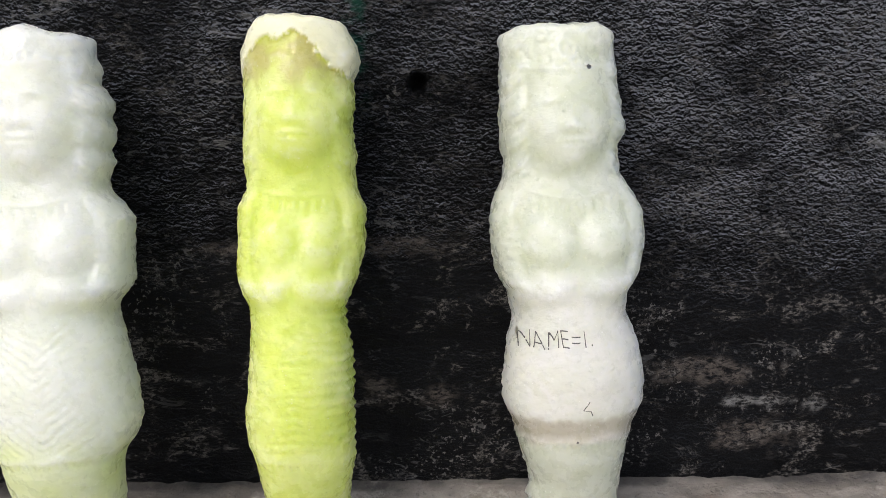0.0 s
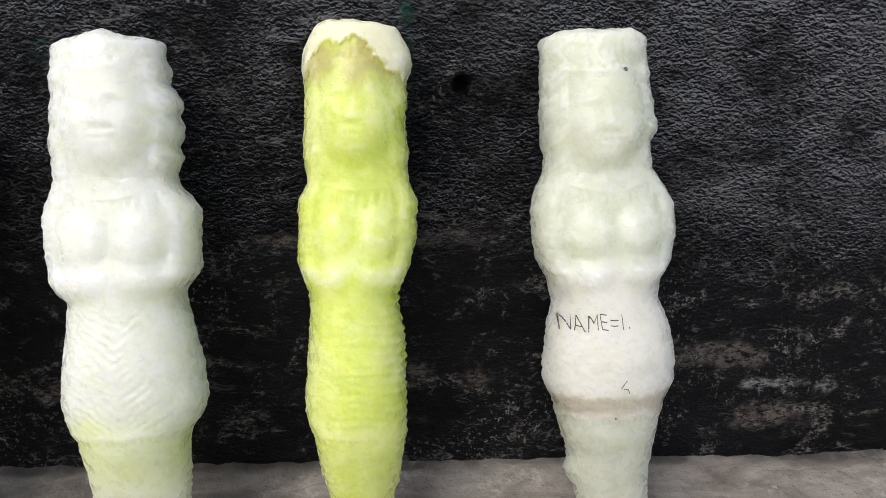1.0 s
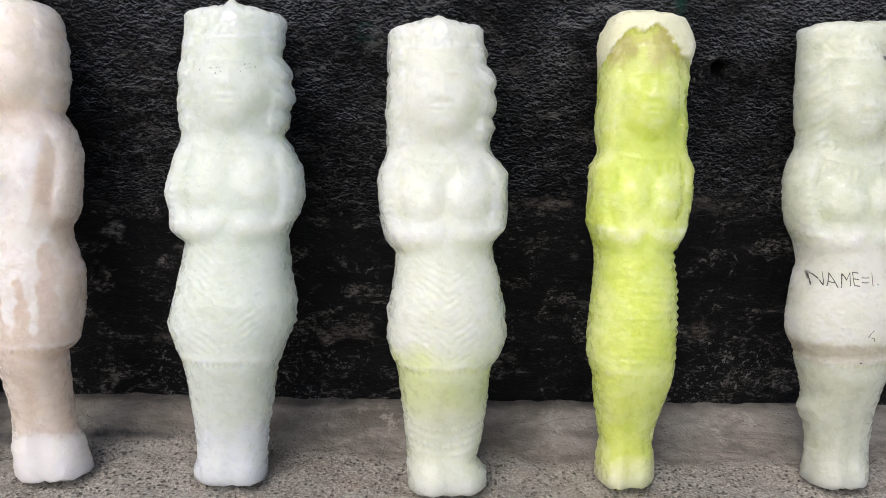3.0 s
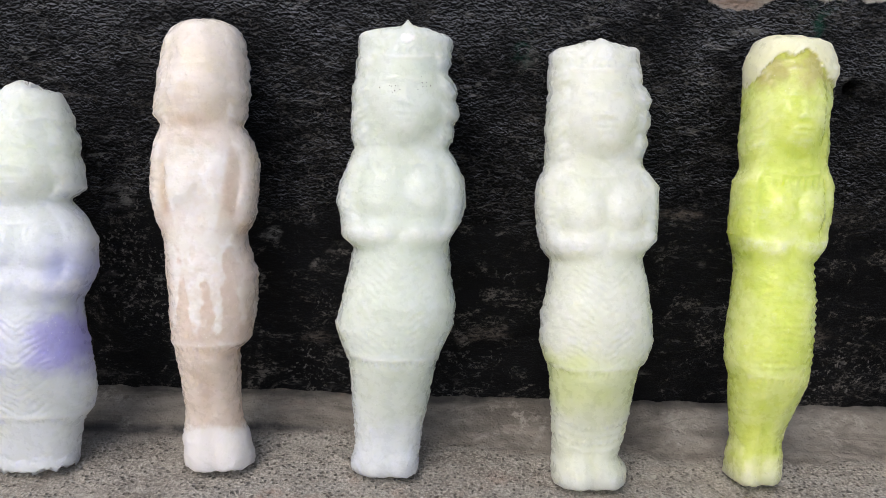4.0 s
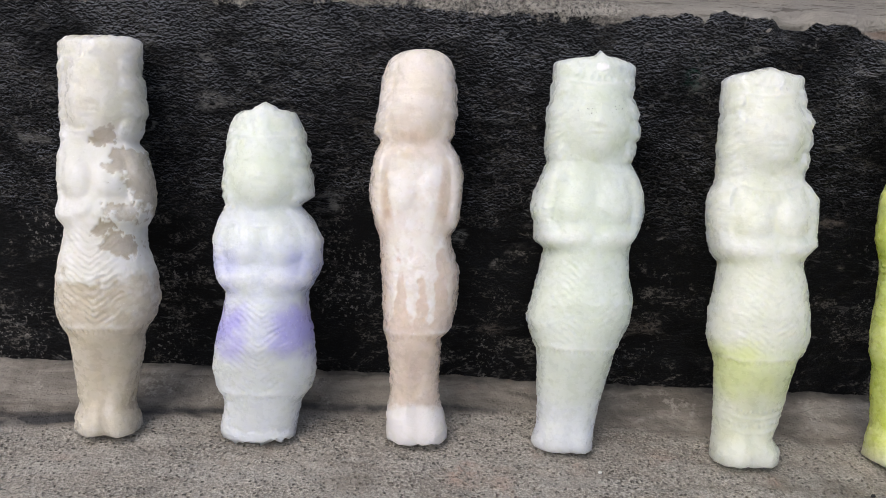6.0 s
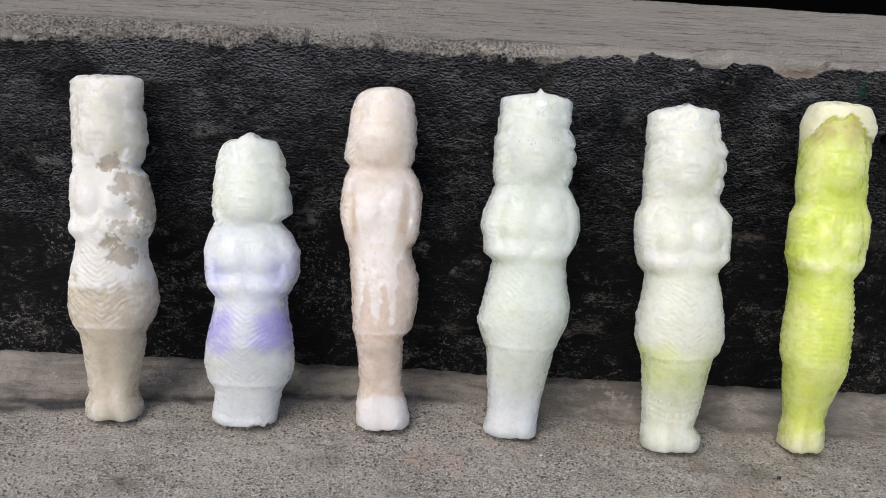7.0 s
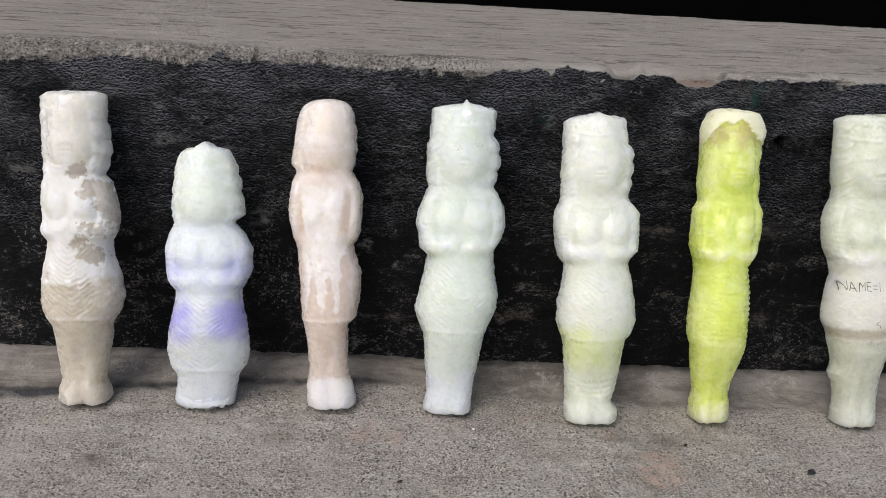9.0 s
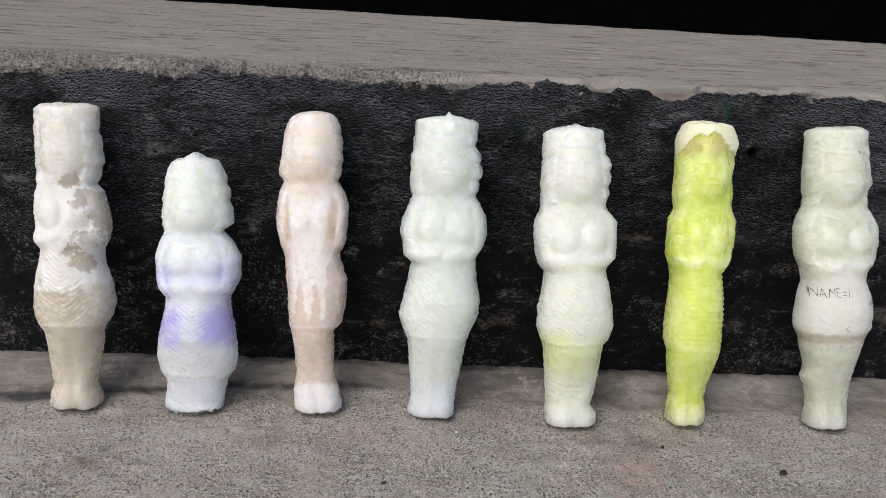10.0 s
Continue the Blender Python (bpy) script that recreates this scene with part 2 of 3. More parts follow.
def value_noise(x, y, z):
    """Smooth noise in -1..1 at arrays of points, one lump about one unit wide."""
    fx, fy, fz = (np.floor(a) for a in (x, y, z))
    tx, ty, tz = ((a - f) for a, f in ((x, fx), (y, fy), (z, fz)))
    tx, ty, tz = (t * t * (3 - 2 * t) for t in (tx, ty, tz))
    ix, iy, iz = (f.astype(int) for f in (fx, fy, fz))
    total = 0
    for a, wa in ((0, 1 - tx), (1, tx)):
        for b, wb in ((0, 1 - ty), (1, ty)):
            for c, wc in ((0, 1 - tz), (1, tz)):
                total = total + wa * wb * wc * LATTICE[(ix + a) % 64, (iy + b) % 64, (iz + c) % 64]
    return total * 2 - 1


def rough_noise(x, y, z, octaves=4):
    total, size = 0, 1.0
    for i in range(octaves):
        total = total + size * value_noise(x * 2**i + 17 * i, y * 2**i + 5 * i, z * 2**i + 31 * i)
        size *= 0.55
    return total


def sheet(name, rows, cols, co, mat, closed=False, smooth=True, caps=()):
    """A mesh of rows x cols points; closed joins the last column to the first; caps: rows to be closed by a face."""
    i, j = np.meshgrid(np.arange(rows - 1), np.arange(cols if closed else cols - 1), indexing="ij")
    k = (j + 1) % cols
    quads = np.stack([i * cols + j, i * cols + k, (i + 1) * cols + k, (i + 1) * cols + j], -1).reshape(-1, 4)
    faces = quads.tolist()
    for r in caps:
        ring = [r * cols + c for c in range(cols)]
        faces.append(ring[::-1] if r == 0 else ring)
    me = bpy.data.meshes.new(name)
    me.from_pydata(co.reshape(-1, 3).tolist(), [], faces)
    me.polygons.foreach_set("use_smooth", [smooth] * len(me.polygons))
    me.materials.append(mat)
    return me


def give(me, name, values):
    """A number on every point of a mesh."""
    me.attributes.new(name, "FLOAT", "POINT").data.foreach_set("value", np.asarray(values, float).ravel())


def fade(x, a, b):
    t = np.clip((x - a) / (b - a), 0, 1)
    return t * t * (3 - 2 * t)


def spaced(near_a, near_b, step, far_a, far_b):
    """Even spacing within the near stretch, ever wider spacing out to the far ends."""
    mid = np.arange(near_a, near_b + step / 2, step)
    out = [mid]
    for start, end, sign in ((near_a, far_a, -1), (mid[-1], far_b, 1)):
        tail, gap, p = [], step, start
        while (end - p) * sign > 1e-6:
            gap *= 1.35
            p = p + sign * min(gap, (end - p) * sign)
            tail.append(p)
        out.insert(0, np.array(tail[::-1])) if sign < 0 else out.append(np.array(tail))
    return np.concatenate(out)


# ---- ground: worn cement in front of the step ----
FLOOR_X = spaced(-0.46, 0.30, 0.0012, -60, 60)
FLOOR_Y = spaced(-0.20, 0.02, 0.0012, -60, 60)


def soft(x, z, cx, cz, a, b):
    return np.exp(-(((x - cx) / a) ** 2) - ((z - cz) / b) ** 2)


def hairline(x, y, xa, ya, xb, yb):
    """Nearness to a thin crack between two points of the floor."""
    t = np.clip(((x - xa) * (xb - xa) + (y - ya) * (yb - ya)) / ((xb - xa) ** 2 + (yb - ya) ** 2), 0, 1)
    return np.exp(-((np.hypot(x - xa - t * (xb - xa), y - ya - t * (yb - ya)) / 0.0009) ** 2))


def make_ground():
    y, x = np.meshgrid(FLOOR_Y, FLOOR_X, indexing="ij")
    near = fade(np.abs(y), 0.6, 0.3) * fade(np.abs(x + 0.1), 0.8, 0.5)
    z = (0.0007 * rough_noise(x * 30, y * 30, x * 0, 3) + 0.0005 * rough_noise(x * 160, y * 160, x * 0 + 3, 3)) * near
    seam = np.interp(x, [-0.40, -0.366, -0.309, -0.240, -0.165, -0.13], [-0.049, -0.044, -0.033, -0.0245, -0.0205, -0.0200]) + 0.0012 * rough_noise(x * 20, x * 0, x * 0 + 6, 3)
    ends = fade(x, -0.13, -0.17)
    z += 0.0013 * fade(y - seam, -0.0012, 0.0012) * ends * near
    z += 0.0060 * fade(y + 0.0018 * rough_noise(x * 25, y * 0, y * 0, 3), -0.030, 0.002) * near
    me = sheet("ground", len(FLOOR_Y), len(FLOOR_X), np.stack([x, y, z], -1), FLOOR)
    edge = -0.021 - 0.012 * fade(x, -0.15, 0.05) + 0.008 * rough_noise(x * 18, y * 18, x * 0 + 9, 4)
    edge = edge * (1 - ends) + (seam - 0.002) * ends
    give(me, "skin", fade(y, edge - 0.006, edge + 0.004))
    smear = soft(x, y, -0.355, -0.040, 0.028, 0.004) + 0.7 * soft(x, y, -0.285, -0.032, 0.012, 0.003)
    # line: the seam, smears and a ragged dark band along the step's foot
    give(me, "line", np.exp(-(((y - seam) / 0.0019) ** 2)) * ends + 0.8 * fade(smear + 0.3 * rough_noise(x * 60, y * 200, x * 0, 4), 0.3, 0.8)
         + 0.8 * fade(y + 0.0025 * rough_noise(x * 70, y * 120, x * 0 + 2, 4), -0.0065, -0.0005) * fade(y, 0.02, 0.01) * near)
    wob = 0.35 * rough_noise(x * 60, y * 60, x * 0 + 12, 4)
    give(me, "stain", fade(wob + soft(x, y, -0.213, -0.074, 0.012, 0.007) + 0.8 * soft(x, y, -0.300, -0.099, 0.010, 0.008) + 0.8 * soft(x, y, -0.015, -0.068, 0.035, 0.010), 0.25, 0.95))
    give(me, "rosy", fade(wob + soft(x, y, -0.010, -0.094, 0.014, 0.012) + 0.5 * soft(x, y, -0.150, -0.066, 0.030, 0.012), 0.25, 0.8))
    drift = 0.0018 * rough_noise(x * 90, y * 90, x * 0 + 21, 3)
    hairs = [hairline(x, y + drift, *ends_at) for ends_at in (
        (0.004, -0.008, 0.005, -0.019), (0.005, -0.019, -0.006, -0.027), (0.005, -0.019, 0.016, -0.024), (0.003, -0.024, 0.001, -0.060),
        (-0.100, -0.030, -0.060, -0.028), (-0.060, -0.028, -0.052, -0.012), (-0.085, -0.024, -0.064, -0.021))]
    give(me, "hairs", np.max(hairs, axis=0))
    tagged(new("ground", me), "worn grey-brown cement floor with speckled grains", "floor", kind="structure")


# ---- the black step: riser, chipped edge and tread ----
TOP, TREAD = 0.187, 0.24


def make_step():
    xs = spaced(-0.46, 0.30, 0.0010, -3.0, 3.0)
    up = np.arange(-0.012, TOP - 0.012, 0.0010)
    turn = np.linspace(0, math.pi / 2, 14)[1:]
    back = np.concatenate([np.arange(0.0135, 0.06, 0.002), np.linspace(0.062, TREAD + 0.03, 40)])
    r = 0.008
    py = np.concatenate([up * 0, r - r * np.cos(turn), back])
    pz = np.concatenate([up, TOP - r + r * np.sin(turn), back * 0 + TOP])
    pz[: len(up)] = np.linspace(-0.012, TOP - r, len(up))
    ny = np.concatenate([up * 0 - 1, -np.cos(turn), back * 0])
    nz = np.concatenate([up * 0, np.sin(turn), back * 0 + 1])
    yy, x = np.meshgrid(py, xs, indexing="ij")
    zz, oy, oz = (np.repeat(a[:, None], len(xs), 1) for a in (pz, ny, nz))
    lump = rough_noise(x * 28, zz * 34, yy * 28, 4)
    grit = rough_noise(x * 330 + 0.8 * lump, zz * 620, yy * 330, 2)
    rows = fade(zz + 0.010 * rough_noise(x * 16, zz * 16, x * 0, 4), 0.080, 0.105)
    face = fade(-oy, 0.2, 0.9)
    bulge = (0.0012 * lump + (0.00012 + 0.00062 * rows) * grit) * face + (0.0004 * lump + 0.00035 * grit) * (1 - face)
    # small losses along the edge
    left = fade(x + 0.012 * rough_noise(x * 30, x * 0, x * 0 + 5, 2), -0.085, -0.125)
    lip = np.exp(-(((yy - 0.002) / 0.008) ** 2 + ((zz - TOP + 0.003) / 0.008) ** 2))
    bulge += lip * left * 0.0011 * rough_noise(x * 210, zz * 260, yy * 260, 3)
    bulge -= lip * (0.0018 + 0.0040 * left) * fade(rough_noise(x * 45, x * 0 + 2, x * 0, 3), 0.05, 0.7)
    for cx, cz, w, h, deep in ((0.006, 0.1815, 0.014, 0.0050, 0.005), (-0.035, 0.182, 0.008, 0.006, 0.007), (0.085, 0.181, 0.007, 0.004, 0.004)):
        bulge -= deep * np.exp(-(((x - cx) / w) ** 4) - ((zz - cz) / h) ** 4) * (yy < 0.02)
    # a drilled hole in the riser
    bulge -= 0.010 * np.exp(-((((x - 0.056) ** 2 + (zz - 0.1505) ** 2) ** 0.5 / 0.0028) ** 6)) * face
    bulge -= 0.0022 * np.exp(-((((x - 0.0585) / 0.0055) ** 2 + ((zz - 0.1482) / 0.0038) ** 2) ** 2)) * face
    co = np.stack([x, yy + oy * bulge, zz + oz * bulge], -1)
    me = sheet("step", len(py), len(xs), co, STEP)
    wave = 0.1838 - 0.0040 * left + (0.0008 + 0.0024 * left) * rough_noise(x * 30, x * 0 + 4, x * 0, 5) - 0.003 * fade(x, -0.33, -0.38)
    # beyond the turn of the edge the height no longer tells, so go by the way round it
    round_it = zz + np.maximum(yy - 0.004, 0)
    paint = fade(wave - round_it, -0.0035 - 0.002 * left, 0.0035 + 0.003 * left)
    wob = 0.002 * rough_noise(x * 120, zz * 120, x * 0 + 3, 3)
    brick = np.exp(-(((x - 0.006 + wob) / 0.011) ** 4) - ((zz - 0.1815 + wob) / 0.0038) ** 4)
    chips = 0.6 * np.exp(-(((x + 0.075 + wob) / 0.0028) ** 2) - ((zz - 0.1805 + wob) / 0.0030) ** 2) + 0.55 * np.exp(-(((x - 0.085 + wob) / 0.006) ** 2) - ((zz - 0.181 + wob) / 0.0035) ** 2) + 0.5 * np.exp(-(((x + 0.031 + wob) / 0.004) ** 2) - ((zz - 0.181 + wob) / 0.0035) ** 2)
    fleck = np.exp(-((((x + 0.047 + wob) / 0.0018) ** 2 + ((zz - 0.1795 - wob) / 0.0013) ** 2) ** 2))
    front = fade(yy + 2 * wob, 0.006, 0.002)
    give(me, "paint", np.clip(paint - (brick + chips + fleck) * front, 0, 1))
    give(me, "brick", brick * front)
    give(me, "crumbly", left * fade(round_it + 0.004 * rough_noise(x * 40, zz * 40, x * 0 + 31, 3), 0.171, 0.178) * fade(yy, 0.016, 0.007) + (brick + chips) * 0.4)
    blur = 0.35 * rough_noise(x * 110, zz * 150, x * 0 + 14, 4)
    pale_at = ((-0.280, 0.138, 0.010, 0.004), (-0.228, 0.095, 0.005, 0.008), (-0.361, 0.117, 0.010, 0.003), (-0.072, 0.158, 0.004, 0.005), (-0.196, 0.161, 0.009, 0.002),
               (-0.308, 0.161, 0.008, 0.0015), (0.008, 0.170, 0.012, 0.0015), (0.182, 0.038, 0.013, 0.0022), (0.206, 0.037, 0.005, 0.004), (-0.170, 0.081, 0.004, 0.004))
    rust_at = ((-0.085, 0.038, 0.012, 0.004), (-0.004, 0.095, 0.013, 0.0025), (0.045, 0.042, 0.010, 0.008), (0.066, 0.041, 0.008, 0.006), (0.050, 0.098, 0.016, 0.004), (-0.150, 0.034, 0.008, 0.004), (0.160, 0.050, 0.022, 0.006), (0.185, 0.024, 0.020, 0.007))
    for kind, places in (("pale", pale_at), ("rust", rust_at)):
        give(me, kind, fade(np.max([soft(x, zz, *p) for p in places], axis=0) + blur, 0.30, 0.85) * face * 0.9)
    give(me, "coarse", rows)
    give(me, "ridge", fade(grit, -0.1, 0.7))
    give(me, "dust", fade(x + 0.03 * rough_noise(x * 12, zz * 12, x * 0 + 8, 4), 0.085, 0.15) * 1.3 * fade(zz, 0.090, 0.135) + 0.65 * fade(zz + 0.012 * lump, 0.135, 0.178) + 0.4 * fade(x, -0.16, -0.30) * fade(zz + 0.012 * lump, 0.10, 0.16))
    give(me, "green", np.exp(-(((x - 0.036 - 0.05 * (zz - 0.16)) / 0.004) ** 2)) * fade(zz, 0.125, 0.15) + np.exp(-(((x + 0.075) / 0.004) ** 2 + ((zz - 0.159) / 0.006) ** 2)))
    tagged(new("step", me), "black-painted rough cement step with chipped bare top edge", "step", kind="structure")


def make_block(name, label, x0, x1, y0, y1, z0, z1, mat, category):
    bm = bmesh.new()
    bmesh.ops.create_cube(bm, size=1)
    for v in bm.verts:
        v.co = Vector(((x0 + x1) / 2 + v.co.x * (x1 - x0), (y0 + y1) / 2 + v.co.y * (y1 - y0), (z0 + z1) / 2 + v.co.z * (z1 - z0)))
    bmesh.ops.bevel(bm, geom=bm.edges[:], offset=0.006, segments=3, affect="EDGES")
    me = bpy.data.meshes.new(name)
    bm.to_mesh(me)
    bm.free()
    me.materials.append(mat)
    return tagged(new(name, me), label, category, kind="structure")


make_ground()
make_step()
upper = make_block("step", "upper step riser in old matt black paint", -3, 3, 0, 0.30, 0.10, 0.37, DARK, "step")
upper.matrix_world = pose(0, TREAD, 0, 0, 0, -3.0)
make_block("wall", "plain dark wall closing the place above the steps", -3, 3, 0.62, 0.80, 0.0, 2.6, DARK, "wall")


# ---- the cast figures ----
NU, NV = 240, 350


def make_figure(name, label, base_x, tilt, outline, marks, depth, build, dye, seed, lean=16.2, base_y=-0.054, forward=0.0):
    """A wax figure cast in a mould. All in millimetres, then scaled.
    outline: rows of height, half width to either side. marks: heights of ankle, hem, waist, chest, neck, face, brow.
    depth: (sole, ankle, hip, waist, chest, neck, face, brow) towards the front. build: sizes of the relief. dye(x, z, front, n): colours, chalk."""
    table = np.array([(0, outline[0][1], outline[0][2]), *outline], float)
    top = table[-1, 0]
    ankle, hem, waist, chest, neck, face, brow = marks
    # rings crowd towards the crown so that it closes roundly
    v = np.concatenate([np.linspace(0, top - 4.0, NV - 26), top - 4.0 + 4.0 * np.sin(np.linspace(0.06, math.pi / 2, 26))])
    body = np.minimum(v, table[-2, 0])
    wide_l, wide_r = (np.interp(body, table[:-1, 0], table[:-1, c]) for c in (1, 2))
    ease = np.exp(-np.linspace(-2, 2, 7) ** 2)
    ease /= ease.sum()
    wide_l, wide_r = (np.convolve(np.pad(a, 3, mode="edge"), ease, "valid") for a in (wide_l, wide_r))
    close = np.sqrt(np.clip(1 - np.clip((v - top + 4.0) / 4.0, 0, 1) ** 2.6, 0.0, 1))
    close = np.maximum(close, 0.02)
    d_at = np.array([0, ankle, (hem + waist) / 2, waist, chest, neck, face, brow, top])
    fronts = np.interp(v, d_at, (*depth, depth[-1] - 1.0)) + 3.2 * fade(v, 20, 60)
    backs = np.interp(v, d_at, [6, 6, 7, 6, 6, 5.5, 5.5, 5, 4]) + forward * fade(v, 0, 45)
    u = np.linspace(0, 2 * math.pi, NU, endpoint=False)
    c, s = np.cos(u), np.sin(u)
    z = np.repeat(v[:, None], NU, 1)
    side = np.sign(c) * np.abs(c) ** 0.92
    across = np.where(c[None] < 0, wide_l[:, None], wide_r[:, None])
    # wavy hair along the head's sides
    hair = fade(z, neck - 2, neck + 3) * fade(z, brow + 6, brow) * build.get("hair", 0.5)
    across = across + hair * np.where(c > 0, 1.7, 0.8)[None] * (np.abs(np.sin((z - neck) * math.pi / 9.0 + np.where(c > 0, 0, 0.8)[None])) - 0.5)
    teeth = build.get("teeth", 0.0) * fade(z, hem, hem + 8) * fade(z, waist + 4, waist - 3)
    across = across + teeth * np.sin(z * 2.1) * (c[None] > 0)
    x = side[None] * across
    half = (wide_l + wide_r)[:, None] / 2
    front = fade(-s, 0.0, 0.45)[None] * np.ones_like(z)
    y = np.where(s[None] < 0, -np.abs(s[None]) ** 0.80 * fronts[:, None], np.abs(s[None]) ** 0.80 * backs[:, None])
    mid = ((wide_r - wide_l) / 2)[:, None] * 0.6
    xm = x - mid
    # relief of the front half
    r = np.zeros_like(z)
    sleeve = np.abs(xm) / half
    part = 0.75 * build.get("nose", 1.0)
    above = z > face
    oval = (xm / (half * 0.72)) ** 2 + ((z - face) / np.where(above, (brow - face) * 1.55, (face - neck) * 0.92)) ** 2
    r += build.get("face", 2.9) * fade(oval, 1.25, 0.15)
    r += part * (1.2 * soft(xm, z, 0, face - 0.6, 1.9, 1.7) + 0.6 * soft(xm, z, 0, face + 3.0, 1.1, 3.4))
    r -= part * 0.5 * soft(xm, z, 0, face - 3.0, 3.4, 0.8)
    for sx in (-1, 1):
        r -= part * 0.9 * soft(xm, z, sx * 4.8, face + 3.6, 3.0, 1.9)
        r += part * 0.75 * soft(xm, z, sx * 5.0, face + 3.2, 2.1, 1.1)
        r -= part * 0.35 * soft(xm, z, sx * 5.0, face + 3.1, 2.3, 0.3)
        r += part * 0.55 * soft(xm, z + 0.06 * xm * sx, sx * 5.2, face + 6.8, 3.4, 0.9)
        r += part * 0.6 * soft(xm, z, sx * 6.0, face - 2.2, 3.0, 3.2)
        r += part * 0.35 * soft(xm, z, sx * 1.8, face - 1.2, 0.9, 0.8)
    r += part * (0.65 * soft(xm, z, 0, face - 4.7, 3.1, 0.7) - 0.45 * soft(xm, z, 0, face - 5.7, 3.6, 0.4) + 0.65 * soft(xm, z, 0, face - 6.7, 2.5, 0.8))
    r += part * 0.7 * soft(xm, z, 0, face - 10.0, 3.4, 1.9)
    # locks of hair beside the face, in scallops
    locks = fade(sleeve, 0.62, 0.80) * fade(z, neck - 3, neck + 2) * fade(z, brow + 5, brow)
    turns = (z - neck) * math.pi / 4.5 + np.abs(xm) * 0.5 + 0.9 * value_noise(xm * 0.2, z * 0.15, z * 0 + seed)
    r += locks * (0.9 + build.get("curls", 0.6) * np.abs(np.sin(turns / 2)) + 0.22 * np.sin(turns * 2.7))
    # the crown: a band, a rosette with a fringe under it, uneven wax over all
    crown = fade(z, brow + 1, brow + 4)
    band = build.get("band", 0.8)
    r += band * 0.8 * np.exp(-(((z - brow - 1.5 - xm * xm * 0.010) / 1.0) ** 2))
    ring = np.hypot(xm, (z - brow - 7.0))
    r += band * (0.7 * np.exp(-(((ring - 2.6) / 0.8) ** 2)) + 0.8 * soft(xm, z, 0, brow + 7.0, 1.2, 1.2) + 0.5 * soft(xm, z, 0, brow + 6, 7.0, 6.0))
    r += band * 0.4 * np.sin(xm * 2.4) * soft(xm, z, 0, brow + 3.2, 6.0, 1.4)
    r += crown * band * (0.55 * value_noise(xm * 0.30, z * 0.26, z * 0 + seed) + 0.35 * value_noise(xm * 0.8, z * 0.7, z * 0 + seed))
    # bust, necklace, arms folded under it
    for sx in (-1, 1):
        swell = ((xm - sx * half * 0.38) / (half * 0.36)) ** 2 + ((z - chest - 3.0) / 8.0) ** 2
        r += build.get("bust", 2.1) * fade(swell, 1.35, 0.0)
    collar = z - xm * xm * 0.018 - neck + 6.0
    r += build.get("beads", 0.5) * fade(sleeve, 0.70, 0.45) * (0.7 * np.exp(-((collar / 0.7) ** 2)) + np.exp(-(((collar + 3.0) / 1.8) ** 2)) * (0.3 + 0.5 * np.sin(xm * 2.3 + 0.5 * seed + 0.9 * value_noise(xm * 0.3, z * 0.2, z * 0 + seed))))
    arm = fade(z, waist + 1, waist + 7) * fade(z, neck + 1, neck - 7)
    arms = build.get("arms", 1.5)
    r += arms * fade(sleeve, 0.60, 0.86) * arm
    r -= arms * 0.45 * np.exp(-(((sleeve - 0.68) / 0.07) ** 2)) * fade(z, waist + 6, waist + 11) * fade(z, neck - 2, neck - 10)
    fore = waist + build.get("forearm", 4.6) + 1.8 * (1 - sleeve) * build.get("rise", 1.0)
    r += build.get("palms", 2.2) * np.exp(-np.abs((z - fore) / 4.2) ** 2.6) * (0.62 + 0.38 * fade(sleeve, 0.12, 0.42) - 0.35 * np.exp(-((xm / 2.0) ** 2)))
    for k in range(4):
        r += build.get("palms", 2.2) * 0.11 * soft(xm, z, -5.5 + 3.6 * k, waist + 5.2 + 1.6 * (k % 2), 1.3, 1.3)
    r += build.get("cuffs", 0.22) * np.sin(z * 2.2 + xm * 0.3) * np.exp(-(((sleeve - 0.86) / 0.10) ** 2)) * fade(z, waist + 10, waist + 13) * fade(z, neck - 12, neck - 16)
    skirt = fade(z, hem + 2, hem + 6) * fade(z, waist, waist - 5)
    patchy = 0.35 + 0.65 * fade(value_noise(xm * 0.16, z * 0.16, z * 0 + seed * 2), -0.3, 0.5)
    zig = (z + np.abs(xm + 1.2 * value_noise(z * 0.1, z * 0, z * 0 + seed)) * build.get("vee", -0.7)) * 2.25 + 1.6 * value_noise(xm * 0.3, z * 0.3, z * 0 + seed) + 2.2 * value_noise(xm * 0.11, z * 0.13, z * 0 + seed + 5)
    r += build.get("chevron", 0.34) * patchy * skirt * fade(sleeve, 0.78, 0.40) * (np.abs(np.sin(zig / 2 + 0.4)) * 1.6 - 0.8)
    r += 0.16 * skirt * value_noise(xm * 0.9, z * 1.3, z * 0 + seed)
    edge = z - hem - 2.0 + 0.6 * value_noise(xm * 0.2, z * 0, z * 0)
    r += build.get("hem", 0.8) * np.exp(-((edge / 1.5) ** 2)) + build.get("dots", 0.25) * np.exp(-(((edge + 1.6) / 0.7) ** 2)) * np.sin(xm * 3.2)
    for k in range(4):
        r += build.get("rings", 0.0) * np.exp(-(((z - ankle - 3.5 - 3.2 * k - 0.02 * xm * xm) / 0.75) ** 2)) * (0.75 + 0.5 * np.sin(xm * 3.0 + k) * (k % 2))
    r -= build.get("split", 0.6) * np.exp(-((xm / 2.4) ** 2)) * fade(z, hem - 4, hem - 14)
    for sx in (-1, 1):
        toe = ((xm - sx * half * 0.48) / (half * 0.46)) ** 2 + ((z - 3.0) / (ankle * 0.8)) ** 2
        r += build.get("feet", 3.8) * np.exp(-toe * 0.9)
    lumps = rough_noise(x * 0.09 + seed * 7, y * 0.09, z * 0.09, 3)
    fine = rough_noise(x * 0.45 + seed * 3, y * 0.45, z * 0.45, 3)
